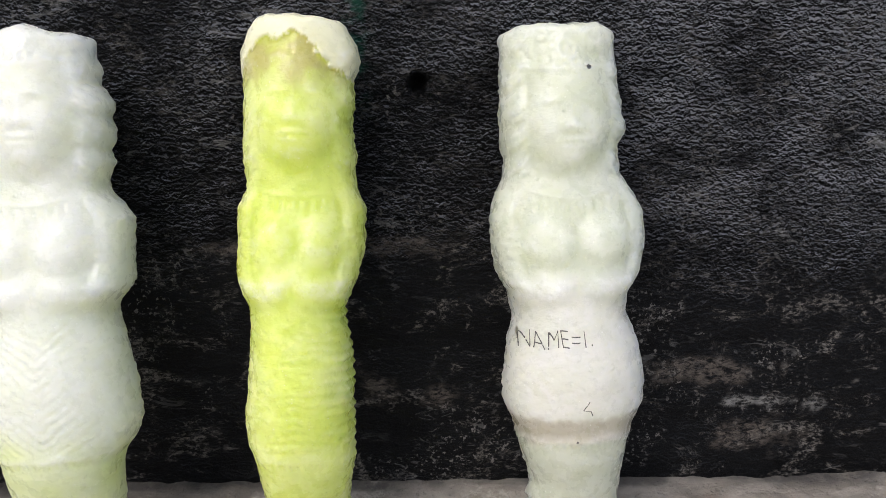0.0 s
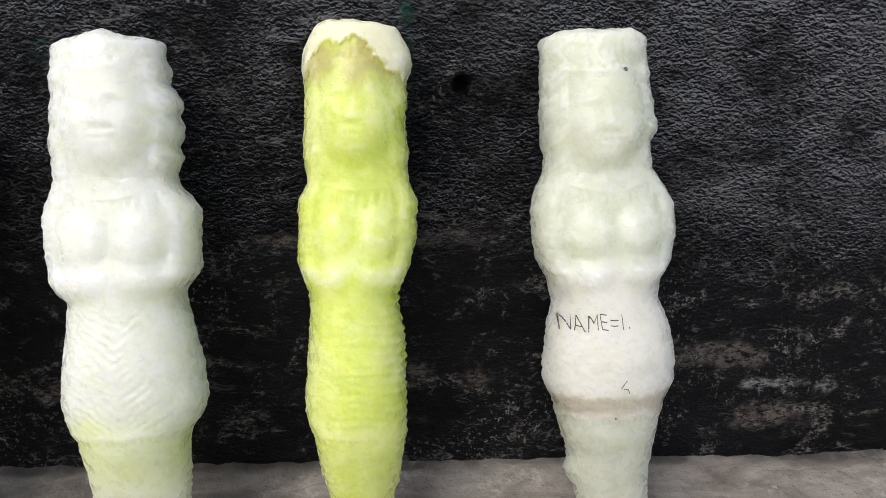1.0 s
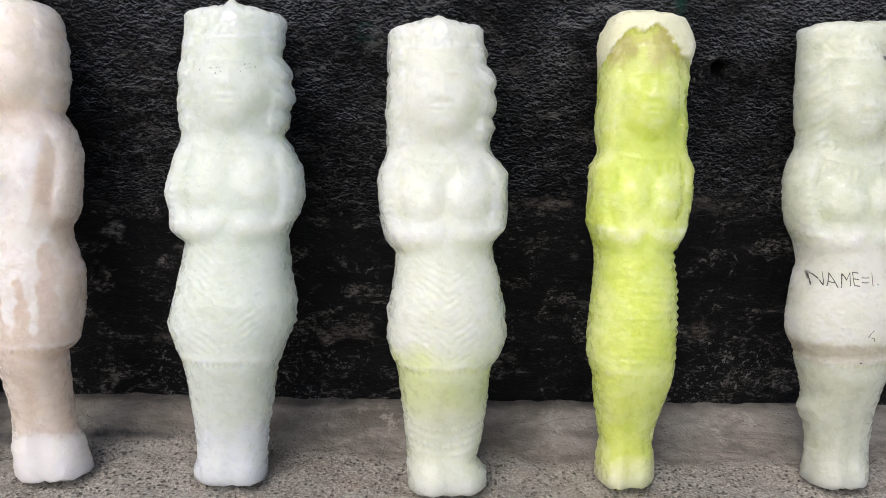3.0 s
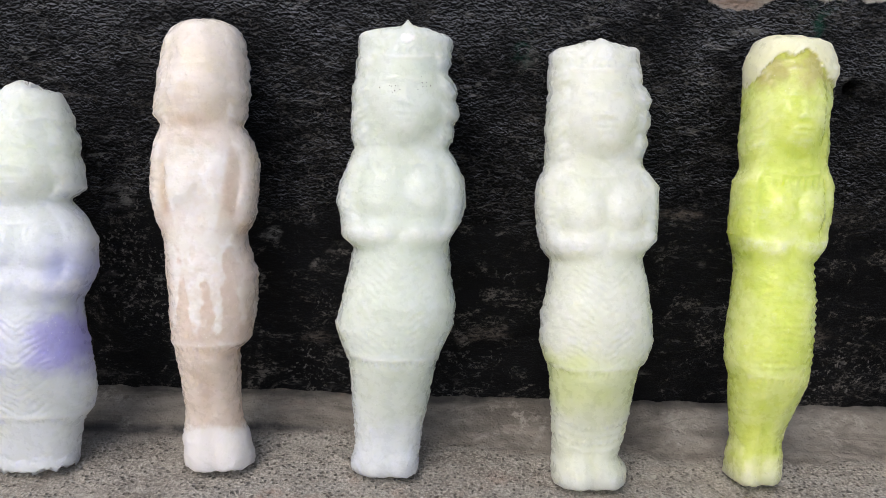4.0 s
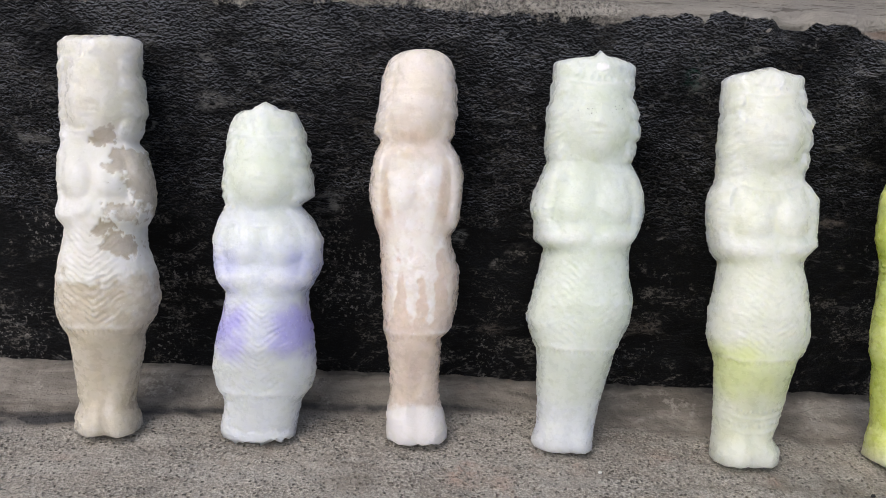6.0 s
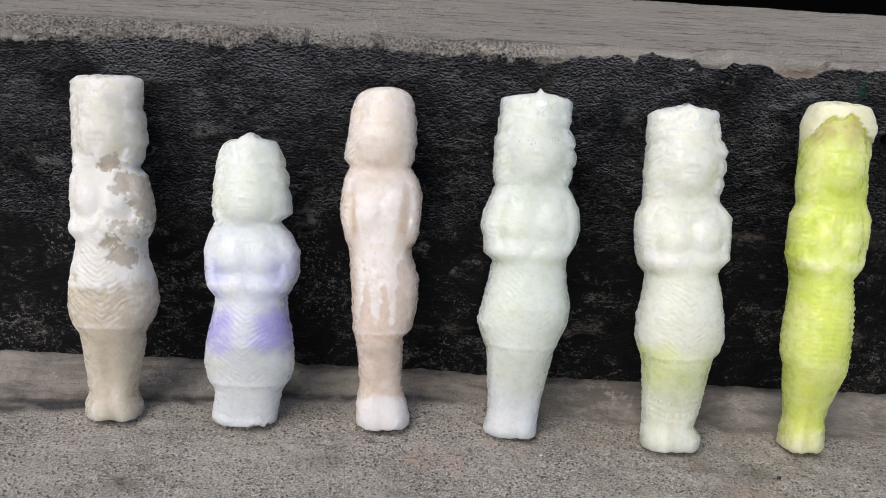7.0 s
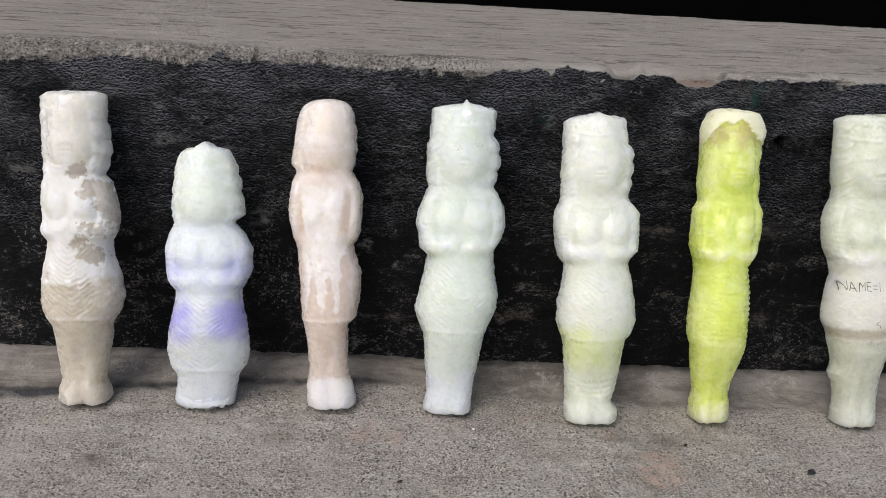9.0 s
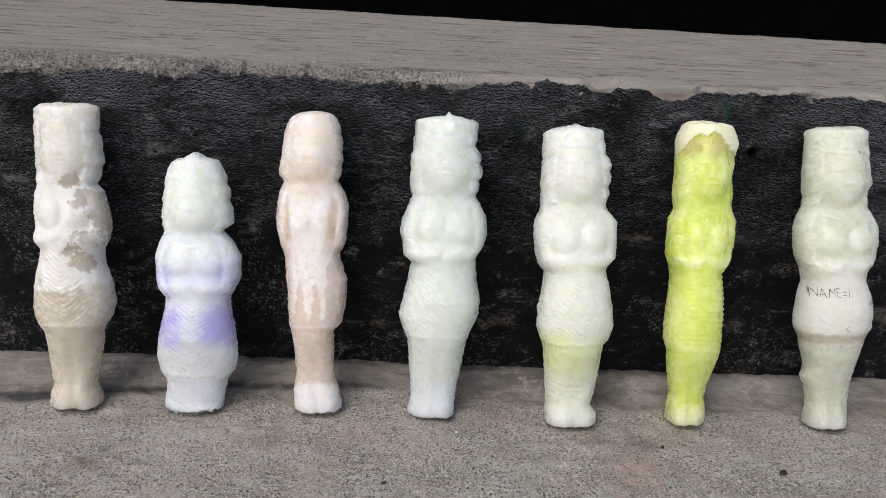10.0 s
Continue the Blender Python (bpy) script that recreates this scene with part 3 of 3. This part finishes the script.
    r += build.get("lumps", 0.32) * lumps + 0.13 * fine + 0.18 * value_noise(x * 0.22 + seed, y * 0.22, z * 0.22)
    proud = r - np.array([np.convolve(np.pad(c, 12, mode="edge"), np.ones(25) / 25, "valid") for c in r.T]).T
    colours, chalk, lift = dye(xm, z, s[None] < 0, lambda f, k: rough_noise(x * f + k + seed, y * f + k, z * f, 4))
    r += lift
    y = y - r * front - forward * fade(z, 0, 45) + build.get("heel", 9.0) * np.clip(1 - z / 45, 0, 1)
    x = x + 0.35 * lumps * np.sign(c)[None] * (1 - front) + (0.16 * fine + 0.22 * value_noise(x * 0.5 + seed, y * 0.3, z * 0.75)) * side[None]
    # the mould left a thin ragged seam down both sides
    x = x + np.sign(c)[None] * np.exp(-((s[None] / 0.10) ** 2)) * (0.25 + 0.30 * value_noise(z * 1.1, z * 0 + seed, x * 0.02) + 0.25 * value_noise(z * 0.4, z * 0 + seed + 9, x * 0.02)) * fade(z, 2, 8)
    # crown: closes in, with a worked rim
    x, y = x * close[:, None], y * (0.25 + 0.75 * close[:, None]) * np.where(close < 0.05, 0.1, 1)[:, None]
    rim = fade(z, top - 6, top)
    z2 = z + rim * (build.get("peak", 0.0) * np.exp(-((xm / build.get("point", 2.4)) ** 2)) + build.get("rim", 0.8) * rough_noise(x * 0.22 + seed, y * 0.1, z * 0, 3))
    # the sole is nearly square to the figure, which rests on its back edge
    z2 = z2 + (y - 9) * math.tan(radians(lean)) * 0.12 * fade(z, 14, 0) + fade(z, 2, 0) * (0.6 + build.get("ragged", 0.5) * fine)
    co = np.stack([x, y, z2], -1) / 1000
    me = sheet(name, NV, NU, co, WAX, closed=True, caps=(0, NV - 1))
    layer = me.attributes.new("tint", "FLOAT_COLOR", "POINT")
    rgba = np.concatenate([colours, np.ones_like(colours[..., :1])], -1)
    layer.data.foreach_set("color", rgba.astype(np.float32).ravel())
    give(me, "chalk", np.clip(chalk, 0, 1))
    give(me, "relief_light", fade(proud, 0.05, 0.9) * front * build.get("relief_light", 0.6))
    ob = tagged(new(name, me), label, "wax figure", "wax figures against the step")
    ob.matrix_world = pose(base_x, base_y, 0.0036) @ pose(0, 0, 0, 0, tilt, 0) @ pose(0, 0, 0, -lean, 0, 0)
    return ob


def blend(a, b, t):
    return np.asarray(a) * (1 - t[..., None]) + np.asarray(b) * t[..., None]


def wax_white(low, high, split, soften=6.0):
    """Pale wax with another dye below a height, clouded where the pours met."""
    def dye(x, z, front, n):
        t = fade(z + 2.0 * n(0.12, 3), split - soften, split + soften)
        col = blend(low, high, t)
        # a white glint on the crown, put into the dye and slightly raised
        glint = fade(soft(x, z, 0.5, 163.0, 3.0, 1.6) + 0.25 * n(0.5, 7), 0.45, 0.6)
        col = blend(col, (0.93, 0.93, 0.91), 0.9 * glint)
        return blend(col, np.array(high) * 0.97, 0.3 * fade(n(0.06, 11), 0.0, 0.8)), 0.1 + 0.4 * glint, 0.4 * glint
    return dye


def dye_cream(x, z, front, n):
    """Cream-white wax with a yellow-green band under the hem that pales towards the feet."""
    col = blend((0.74, 0.77, 0.62), (0.775, 0.795, 0.715), fade(z + 3 * n(0.12, 3), 50, 64))
    band = fade(z + 2 * n(0.15, 5), 24, 42) * fade(z + 3 * n(0.12, 8) + 0.15 * x, 58, 48)
    col = blend(col, (0.70, 0.77, 0.38), 0.85 * band)
    return blend(col, (0.76, 0.80, 0.67), 0.35 * fade(n(0.06, 11), 0.0, 0.8)), z * 0 + 0.1, z * 0


def dye_crusted(x, z, front, n):
    """Grey-beige wax under a thick white crust that has broken away on one side."""
    edge = n(0.16, 5)
    crust = fade(z + 7 * edge, 66, 75) * fade(z + 3 * edge, 130, 126)
    ragged = 0.20 * edge + 0.14 * n(0.45, 15)
    xs, zs = x + 3.2 * n(0.13, 33) + 1.4 * n(0.5, 35), z + 3.2 * n(0.13, 37) + 1.4 * n(0.5, 39)
    gone = np.maximum.reduce([fade(soft(xs, zs, cx, cz, a, b) + ragged, 0.46, 0.50) for cx, cz, a, b in (
        (19.0, 107.0, 8.5, 16.0), (10.5, 116.0, 4.0, 5.0), (11.0, 96.0, 8.0, 4.0), (5.0, 90.0, 5.0, 4.0), (11.5, 82.0, 5.0, 6.0), (4.0, 125.0, 5.0, 2.4))])
    crust = crust * (1 - gone)
    col = blend((0.60, 0.54, 0.45), (0.73, 0.705, 0.65), fade(z + 5 * n(0.1, 2), 60, 130))
    col = blend(col, (0.52, 0.465, 0.40), 0.8 * gone * fade(z, 60, 70))
    col = blend(col, (0.70, 0.66, 0.58), 0.6 * fade(n(0.3, 21), 0.2, 0.6) * fade(z, 76, 70) * fade(z, 48, 54))
    return blend(col, (0.79, 0.775, 0.75), crust * (0.75 + 0.25 * fade(n(0.2, 41), -0.4, 0.4))), crust, crust * 0.9 + 0.5 * fade(n(0.35, 9), 0.0, 0.7) * fade(z, 76, 70) * fade(z, 50, 56)


def dye_violet(x, z, front, n):
    """Pale wax with a violet band round the skirt and a fainter one under the chest."""
    col = blend((0.74, 0.78, 0.80), (0.77, 0.83, 0.75), fade(z, 96, 111))
    band = fade(z + 3.0 * n(0.15, 2), 34, 49) * fade(z + 3.0 * n(0.15, 6), 68, 55) * (0.25 + 0.75 * fade(np.abs(x + 1.0) + 2.5 * n(0.18, 4), 2.0, 11.0))
    upper = fade(z + 3 * n(0.14, 8), 62, 71) * fade(z + 3 * n(0.14, 18), 91, 78) * (0.35 + 0.65 * fade(np.abs(x), 6, 14))
    col = blend(col, (0.40, 0.38, 0.75), 0.9 * band)
    return blend(col, (0.53, 0.55, 0.81), 0.75 * upper), 0.15 + 0.5 * fade(z + 2 * n(0.3, 3), 5, 2), 0.8 * fade(z + 2 * n(0.3, 3), 5, 3)


def dye_pink(x, z, front, n):
    """Flesh-pink wax with white runs down the chest and skirt and a chalky foot."""
    col = blend((0.715, 0.595, 0.525), (0.81, 0.715, 0.65), fade(z + 4 * n(0.1, 2), 60, 150))
    # brown shade is painted into the arm creases and under the chin
    col = blend(col, (0.60, 0.46, 0.36), 0.6 * soft(np.abs(x + 1.0), z + 0.5 * np.abs(x), 11.5, 109, 2.0, 10) * (1 - 0.4 * fade(n(0.2, 25), 0, 0.5)))
    col = blend(col, (0.64, 0.50, 0.40), 0.5 * soft(x, z, -3.0, 131, 7.0, 2.5))
    drip = 70 + 9 * np.sin(x * 0.75 + 1.0) + 14 * n(0.06, 9) + 5 * n(0.30, 4)
    bib = fade(np.abs(x + 1.5) - 0.16 * (z - 92), 8.5, 6.5)
    runs = np.maximum(fade(z, drip - 2, drip + 3) * fade(z, 102, 88), bib * fade(z, 84, 92)) * fade(z + 3 * n(0.2, 5), 126, 118) * (0.65 + 0.35 * fade(n(0.30, 6), -0.4, 0.3))
    foot = fade(z + 2 * n(0.2, 7), 19, 15)
    chalk = np.maximum(runs * fade(np.abs(x), 15, 9), foot)
    return blend(col, (0.86, 0.81, 0.785), 0.95 * chalk), 0.6 * chalk, 0.25 * runs * fade(np.abs(x), 15, 9)


def dye_lime(x, z, front, n):
    """Yellow-green wax under a torn cream cap that slid down one side of the head."""
    col = blend((0.68, 0.78, 0.18), (0.765, 0.85, 0.31), fade(n(0.07, 3), -0.4, 0.6))
    col = blend(col, (0.86, 0.88, 0.48), 0.7 * fade(z + 2 * n(0.2, 5), 14, 8))
    col = blend(col, (0.50, 0.45, 0.17), 0.85 * fade(z + 2 * n(0.2, 27), 149, 157))
    col = blend(col, (0.64, 0.73, 0.16), 0.5 * fade(n(0.11, 17), 0.15, 0.7))
    tear = np.interp(x, [-17, -15.5, -14.5, -12.5, -10, 0, 2, 5, 7, 10, 13.5, 15, 18], [148, 153, 156.5, 160.5, 163.5, 165, 164.5, 161, 158.5, 156.5, 155, 154.5, 153.5])
    cap = fade(z + 1.5 * n(0.55, 12) - tear, -0.35, 0.35)
    return blend(col, (0.87, 0.85, 0.58), cap), 0.5 * cap, 1.5 * cap


def dye_named(x, z, front, n):
    """Greenish-white wax, whiter over the skirt, greyer legs under a dirty hem line."""
    col = blend((0.59, 0.61, 0.51), (0.66, 0.69, 0.57), fade(z + 3 * n(0.1, 3), 74, 113))
    white = fade(z + 1.5 * n(0.2, 5), 55, 60) * fade(z + 4 * n(0.12, 9), 102, 90)
    col = blend(col, (0.74, 0.73, 0.68), 0.85 * white)
    grime = fade(z + n(0.3, 4), 50, 53) * fade(z + n(0.3, 4), 60, 57)
    return blend(col, (0.46, 0.42, 0.34), 0.85 * grime), 0.35 * white, 0.3 * white


FIG_1 = [(7, 19.2, 8.4), (12, 16.8, 6.3), (23, 16.5, 9.5), (36, 16.2, 13.0), (44, 16.1, 13.3), (52, 20.4, 18.8), (59, 21.3, 20.9), (70, 19.4, 19.6), (81, 16.8, 16.0), (89, 15.1, 16.0), (93, 17.5, 19.0), (100, 16.8, 20.7), (109, 17.5, 19.3), (119, 17.2, 17.0), (123, 15.5, 13.7), (134, 16.3, 17.8), (144, 16.1, 16.8), (153, 16.4, 15.4), (161, 16.8, 16.4), (166, 15.4, 13.4)]
FIG_2 = [(4, 22.4, 10.2), (11, 20.9, 11.6), (17, 20.0, 12.8), (24, 23.3, 17.9), (32, 23.8, 19.6), (47, 21.0, 18.4), (58, 18.1, 17.1), (65, 17.0, 16.3), (69, 19.6, 19.4), (76, 21.9, 22.5), (87, 22.6, 22.9), (96, 20.0, 17.9), (101, 16.7, 13.2), (105, 18.8, 18.9), (114, 18.1, 18.0), (125, 16.7, 16.6), (133, 15.4, 14.4), (137, 13.2, 12.0), (140, 8.5, 7.5)]
FIG_3 = [(4, 14.6, 12.1), (12, 14.5, 10.9), (18, 12.9, 8.4), (23, 12.3, 8.3), (36, 12.8, 9.0), (47, 13.8, 9.0), (51, 15.0, 13.2), (60, 15.4, 15.5), (69, 15.6, 16.3), (76, 16.1, 16.6), (86, 16.4, 13.6), (91, 17.0, 13.2), (96, 18.9, 16.6), (106, 20.9, 17.5), (115, 20.5, 18.2), (124, 19.0, 15.9), (130, 16.1, 12.5), (134, 19.3, 14.2), (141, 17.7, 15.4), (150, 16.2, 14.7), (156, 15.2, 14.4), (161, 13.6, 13.6), (165, 10.6, 11.2), (167, 7.0, 7.5)]
FIG_4 = [(4, 16.9, 9.7), (9, 15.2, 9.9), (19, 15.6, 10.5), (32, 16.7, 12.5), (45, 18.0, 14.4), (52, 21.1, 17.0), (59, 23.6, 20.3), (68, 21.5, 21.2), (79, 18.8, 18.5), (88, 17.0, 17.9), (92, 21.7, 18.0), (98, 22.1, 21.5), (105, 24.2, 23.4), (113, 22.5, 22.8), (122, 19.2, 19.0), (125, 18.1, 16.6), (131, 19.8, 17.9), (137, 19.4, 19.4), (145, 19.2, 18.7), (154, 17.8, 15.2), (160, 17.4, 16.2), (168, 16.4, 15.4)]
FIG_5 = [(6, 15.4, 14.7), (11, 14.6, 10.5), (19, 15.2, 13.1), (29, 16.0, 14.1), (40, 16.6, 15.2), (48, 17.5, 16.2), (52, 19.9, 19.6), (58, 21.5, 21.6), (69, 20.4, 20.7), (80, 18.2, 19.1), (89, 17.0, 16.8), (92, 20.0, 17.9), (96, 21.3, 21.7), (104, 22.8, 22.6), (115, 23.2, 23.2), (123, 20.0, 16.8), (128, 18.8, 17.0), (131, 19.8, 18.3), (139, 19.4, 19.0), (146, 18.7, 19.5), (154, 18.1, 15.9), (158, 18.0, 15.6), (167, 16.2, 15.8)]
FIG_6 = [(3, 6.5, 16.5), (12, 7.0, 15.0), (16, 6.5, 13.5), (24, 8.5, 13.8), (34, 11.5, 15.2), (44, 13.0, 16.9), (50, 15.8, 16.9), (57, 16.5, 16.8), (65, 15.7, 16.6), (74, 15.0, 16.2), (82, 14.7, 14.9), (89, 14.8, 13.7), (99, 18.8, 18.2), (108, 18.4, 19.9), (118, 18.5, 20.1), (123, 15.9, 17.6), (128, 15.4, 16.6), (133, 16.0, 16.9), (141, 15.8, 15.6), (149, 15.6, 16.3), (155, 15.9, 16.3), (160, 16.5, 18.1), (163.8, 15.6, 17.2), (168.3, 13.2, 14.2), (171.8, 8.5, 8.5)]
FIG_7 = [(3, 10.6, 13.8), (15, 10.2, 12.8), (24, 12.3, 12.4), (31, 15.5, 12.3), (37, 14.3, 13.1), (47, 17.2, 14.5), (54, 18.3, 16.6), (61, 21.4, 20.3), (68, 21.3, 20.7), (79, 19.9, 19.3), (87, 17.5, 15.9), (94, 18.5, 16.1), (100, 21.7, 20.4), (108, 23.1, 22.6), (117, 23.4, 22.5), (124, 21.5, 19.1), (129, 18.6, 15.8), (134, 18.3, 14.9), (142, 18.8, 18.1), (151, 19.0, 16.3), (159, 18.2, 15.8), (172.9, 17.2, 16.2)]

for k, (h, a, b) in enumerate(FIG_5):
    FIG_5[k] = (h, a * 0.96, b)
for k, (h, a, b) in enumerate(FIG_6):
    FIG_6[k] = (h, a * (0.90 if h < 125 else 0.95), b * 0.985)
DEEP = (11, 10, 17, 15, 14, 11, 12, 11)
make_figure("wax_figure", "grey-beige wax figure with broken white crust leaning on the black step", -0.3151, -2.50, FIG_1, (14, 47, 90, 106, 123, 141, 154), DEEP,
            dict(nose=0.5, lumps=0.7, chevron=0.45, beads=0.0, band=0.5, rim=1.0), dye_crusted, 1)
make_figure("wax_figure", "short pale wax figure with violet bands leaning on the black step", -0.2495, -1.97, FIG_2, (4, 20, 66, 83, 99, 114, 127), DEEP,
            dict(nose=0.5, chevron=0.45, feet=0.0, peak=3.0, point=6.0, split=0.3, ragged=2.2, band=0.5), dye_violet, 2)
make_figure("wax_figure", "slender flesh-pink wax figure with white runs and chalky foot", -0.1854, -2.64, FIG_3, (17, 49, 90, 107, 128, 144, 158), (10, 9, 14, 13, 12, 11, 12, 11),
            dict(nose=0.35, face=2.4, hair=0.3, curls=0.3, palms=1.0, forearm=12.0, chevron=0.0, beads=0.0, band=0.2, bust=1.3, arms=2.1, rim=0.3, feet=2.5, ragged=0.7, lumps=0.7), dye_pink, 3, base_y=-0.052)
crowned = make_figure("wax_figure", "pale green-white wax figure with crown leaning on the black step", -0.1187, -0.40, FIG_4, (10, 47, 89, 106, 125, 142, 155), DEEP,
            dict(peak=1.6, nose=0.7, hair=0.8, beads=0.3, feet=2.0, split=0.3, rim=0.7, bust=1.3, dots=0.4), wax_white((0.72, 0.76, 0.78), (0.715, 0.77, 0.70), 24), 4)
make_figure("wax_figure", "cream-white wax figure with yellow-green legs leaning on the black step", -0.0422, -3.16, FIG_5, (12, 48, 90, 105, 125, 142, 155), DEEP,
            dict(peak=1.4, nose=0.9, hair=0.8, rings=0.55, rim=0.7, feet=4.0), dye_cream, 5, base_y=-0.0585, forward=0.4)
make_figure("wax_figure", "yellow-green wax figure with torn cream cap leaning on the black step", 0.0213, -0.21, FIG_6, (13, 45, 90, 105, 127, 143, 157), (11, 10, 15, 14, 13, 11, 12, 11),
            dict(nose=0.9, hair=0.15, curls=0.25, teeth=0.35, chevron=0.30, vee=0.12, lumps=0.6, rim=0.5, relief_light=0.5, band=0.35, hem=0.4), dye_lime, 6, forward=4.5)
named = make_figure("wax_figure", "greenish-white wax figure with handwritten ink leaning on the black step", 0.1082, -3.81, FIG_7, (11, 50, 91, 107, 128, 143, 157), DEEP,
                    dict(nose=1.0, chevron=0.1, rim=0.6, feet=3.0, split=0.5, beads=0.6), dye_named, 7)


def write_on(ob, shapes):
    """Ink on a figure's front: flat shapes (points x, z in millimetres, faces) laid on the surface, in the figure's own mesh."""
    me = ob.data
    me.materials.append(INK)
    n = len(me.vertices)
    skin = np.empty(n * 3)
    me.vertices.foreach_get("co", skin)
    skin = skin.reshape(-1, 3) * 1000
    skin = skin[skin[:, 1] < -2]
    bm = bmesh.new()
    bm.from_mesh(me)
    for points, faces in shapes:
        verts = []
        for px, pz in points:
            d = (skin[:, 0] - px) ** 2 + (skin[:, 2] - pz) ** 2
            k = np.argsort(d)[:5]
            w = 1 / (d[k] + 0.02)
            verts.append(bm.verts.new((px / 1000, ((skin[k, 1] * w).sum() / w.sum() - 0.10) / 1000, pz / 1000)))
        for f in faces:
            try:
                bm.faces.new([verts[i] for i in f]).material_index = 1
            except ValueError:
                pass
    bm.to_mesh(me)
    bm.free()


def lettering(text, x, z, width, height):
    """The built-in font's letters as flat shapes, a little shaky like handwriting."""
    curve = bpy.data.curves.new("lettering", "FONT")
    curve.body, curve.offset, curve.resolution_u = text, -0.020, 4
    ob = new("lettering", curve)
    bpy.context.view_layer.update()
    me = bpy.data.meshes.new_from_object(ob.evaluated_get(bpy.context.evaluated_depsgraph_get()))
    bpy.data.objects.remove(ob)
    bpy.data.curves.remove(curve)
    bm = bmesh.new()
    bm.from_mesh(me)
    bmesh.ops.triangulate(bm, faces=bm.faces[:])
    bmesh.ops.subdivide_edges(bm, edges=[e for e in bm.edges if e.calc_length() > 0.15], cuts=3)
    bmesh.ops.triangulate(bm, faces=bm.faces[:])
    bm.verts.index_update()
    co = np.array([v.co[:2] for v in bm.verts])
    faces = [[v.index for v in f.verts] for f in bm.faces]
    bm.free()
    bpy.data.meshes.remove(me)
    co = (co - co.min(0)) / (co.max(0) - co.min(0)) * (width, height)
    co[:, 0] += 0.12 * co[:, 1] * np.sin(co[:, 0] * 0.9)
    co[:, 1] += 0.35 * np.sin(co[:, 0] * 0.7)
    return [(x + a, z + b) for a, b in co], faces


def stroke(points, width):
    """A pen stroke through points."""
    out, faces = [], []
    for i, (x, z) in enumerate(points):
        (xa, za), (xb, zb) = points[max(i - 1, 0)], points[min(i + 1, len(points) - 1)]
        l = math.hypot(xb - xa, zb - za) or 1
        nx, nz = -(zb - za) / l * width / 2, (xb - xa) / l * width / 2
        out += [(x + nx, z + nz), (x - nx, z - nz)]
        if i:
            faces.append((2 * i - 2, 2 * i - 1, 2 * i + 1, 2 * i))
    return out, faces


def dot(x, z, r):
    ring = [(x + r * math.cos(a) * random.uniform(0.7, 1.2), z + r * math.sin(a) * random.uniform(0.7, 1.2)) for a in np.arange(0, 6.2, 0.9)]
    return ring, [tuple(range(len(ring)))]


write_on(named, [lettering("NAME=1.", -17.9, 79.5, 20.2, 5.0), stroke([(0.6, 64.0), (-1.2, 61.5), (1.0, 61.1), (1.5, 59.7)], 0.30), dot(5.0, 158.5, 0.75), dot(-3.0, 52.0, 0.35)])
write_on(crowned, [dot(random.gauss(cx, 1.7), random.gauss(146.5, 1.2), random.uniform(0.10, 0.24)) for cx in (-6.0, 6.0) for i in range(8)])


# ---- bits on the floor ----
def make_chip(name, label, category, x, y, size, colour):
    n = Nodes(name)
    mat = n.finish(n.mix(n.noise(400.0), tuple(c * 0.6 for c in colour), colour), 0.5)
    bm = bmesh.new()
    bmesh.ops.create_icosphere(bm, subdivisions=3, radius=1)
    for v in bm.verts:
        v.co = Vector((v.co.x * size[0], v.co.y * size[1], v.co.z * size[2])) * (1 + 0.22 * noise.noise(v.co * 1.7))
        v.co.z = max(v.co.z, -size[2] * 0.6)
    me = bpy.data.meshes.new(name)
    bm.to_mesh(me)
    bm.free()
    me.materials.append(mat)
    ob = tagged(new(name, me), label, category)
    ob.matrix_world = pose(x, y, size[2] * 0.6 + 0.0004, 0, 0, 25)


make_chip("stone_chip", "small black stone chip lying on the cement floor", "stone", 0.066, -0.094, (0.0023, 0.0017, 0.0011), (0.02, 0.02, 0.02))
make_chip("stone_chip", "tiny black stone grain lying on the cement floor", "stone", 0.006, -0.073, (0.0012, 0.0008, 0.0006), (0.015, 0.015, 0.015))
make_chip("wood_splinter", "tiny dark splinter lying on the cement floor", "splinter", -0.147, -0.109, (0.0016, 0.0005, 0.0005), (0.03, 0.022, 0.015))
make_chip("wax_crumb", "tiny white wax crumb lying on the cement floor", "crumb", -0.108, -0.064, (0.0009, 0.0007, 0.0005), (0.80, 0.80, 0.76))
make_chip("wax_crumb", "small dark red crumb lying on the cement floor", "crumb", 0.138, -0.098, (0.0040, 0.0022, 0.0016), (0.30, 0.015, 0.02))
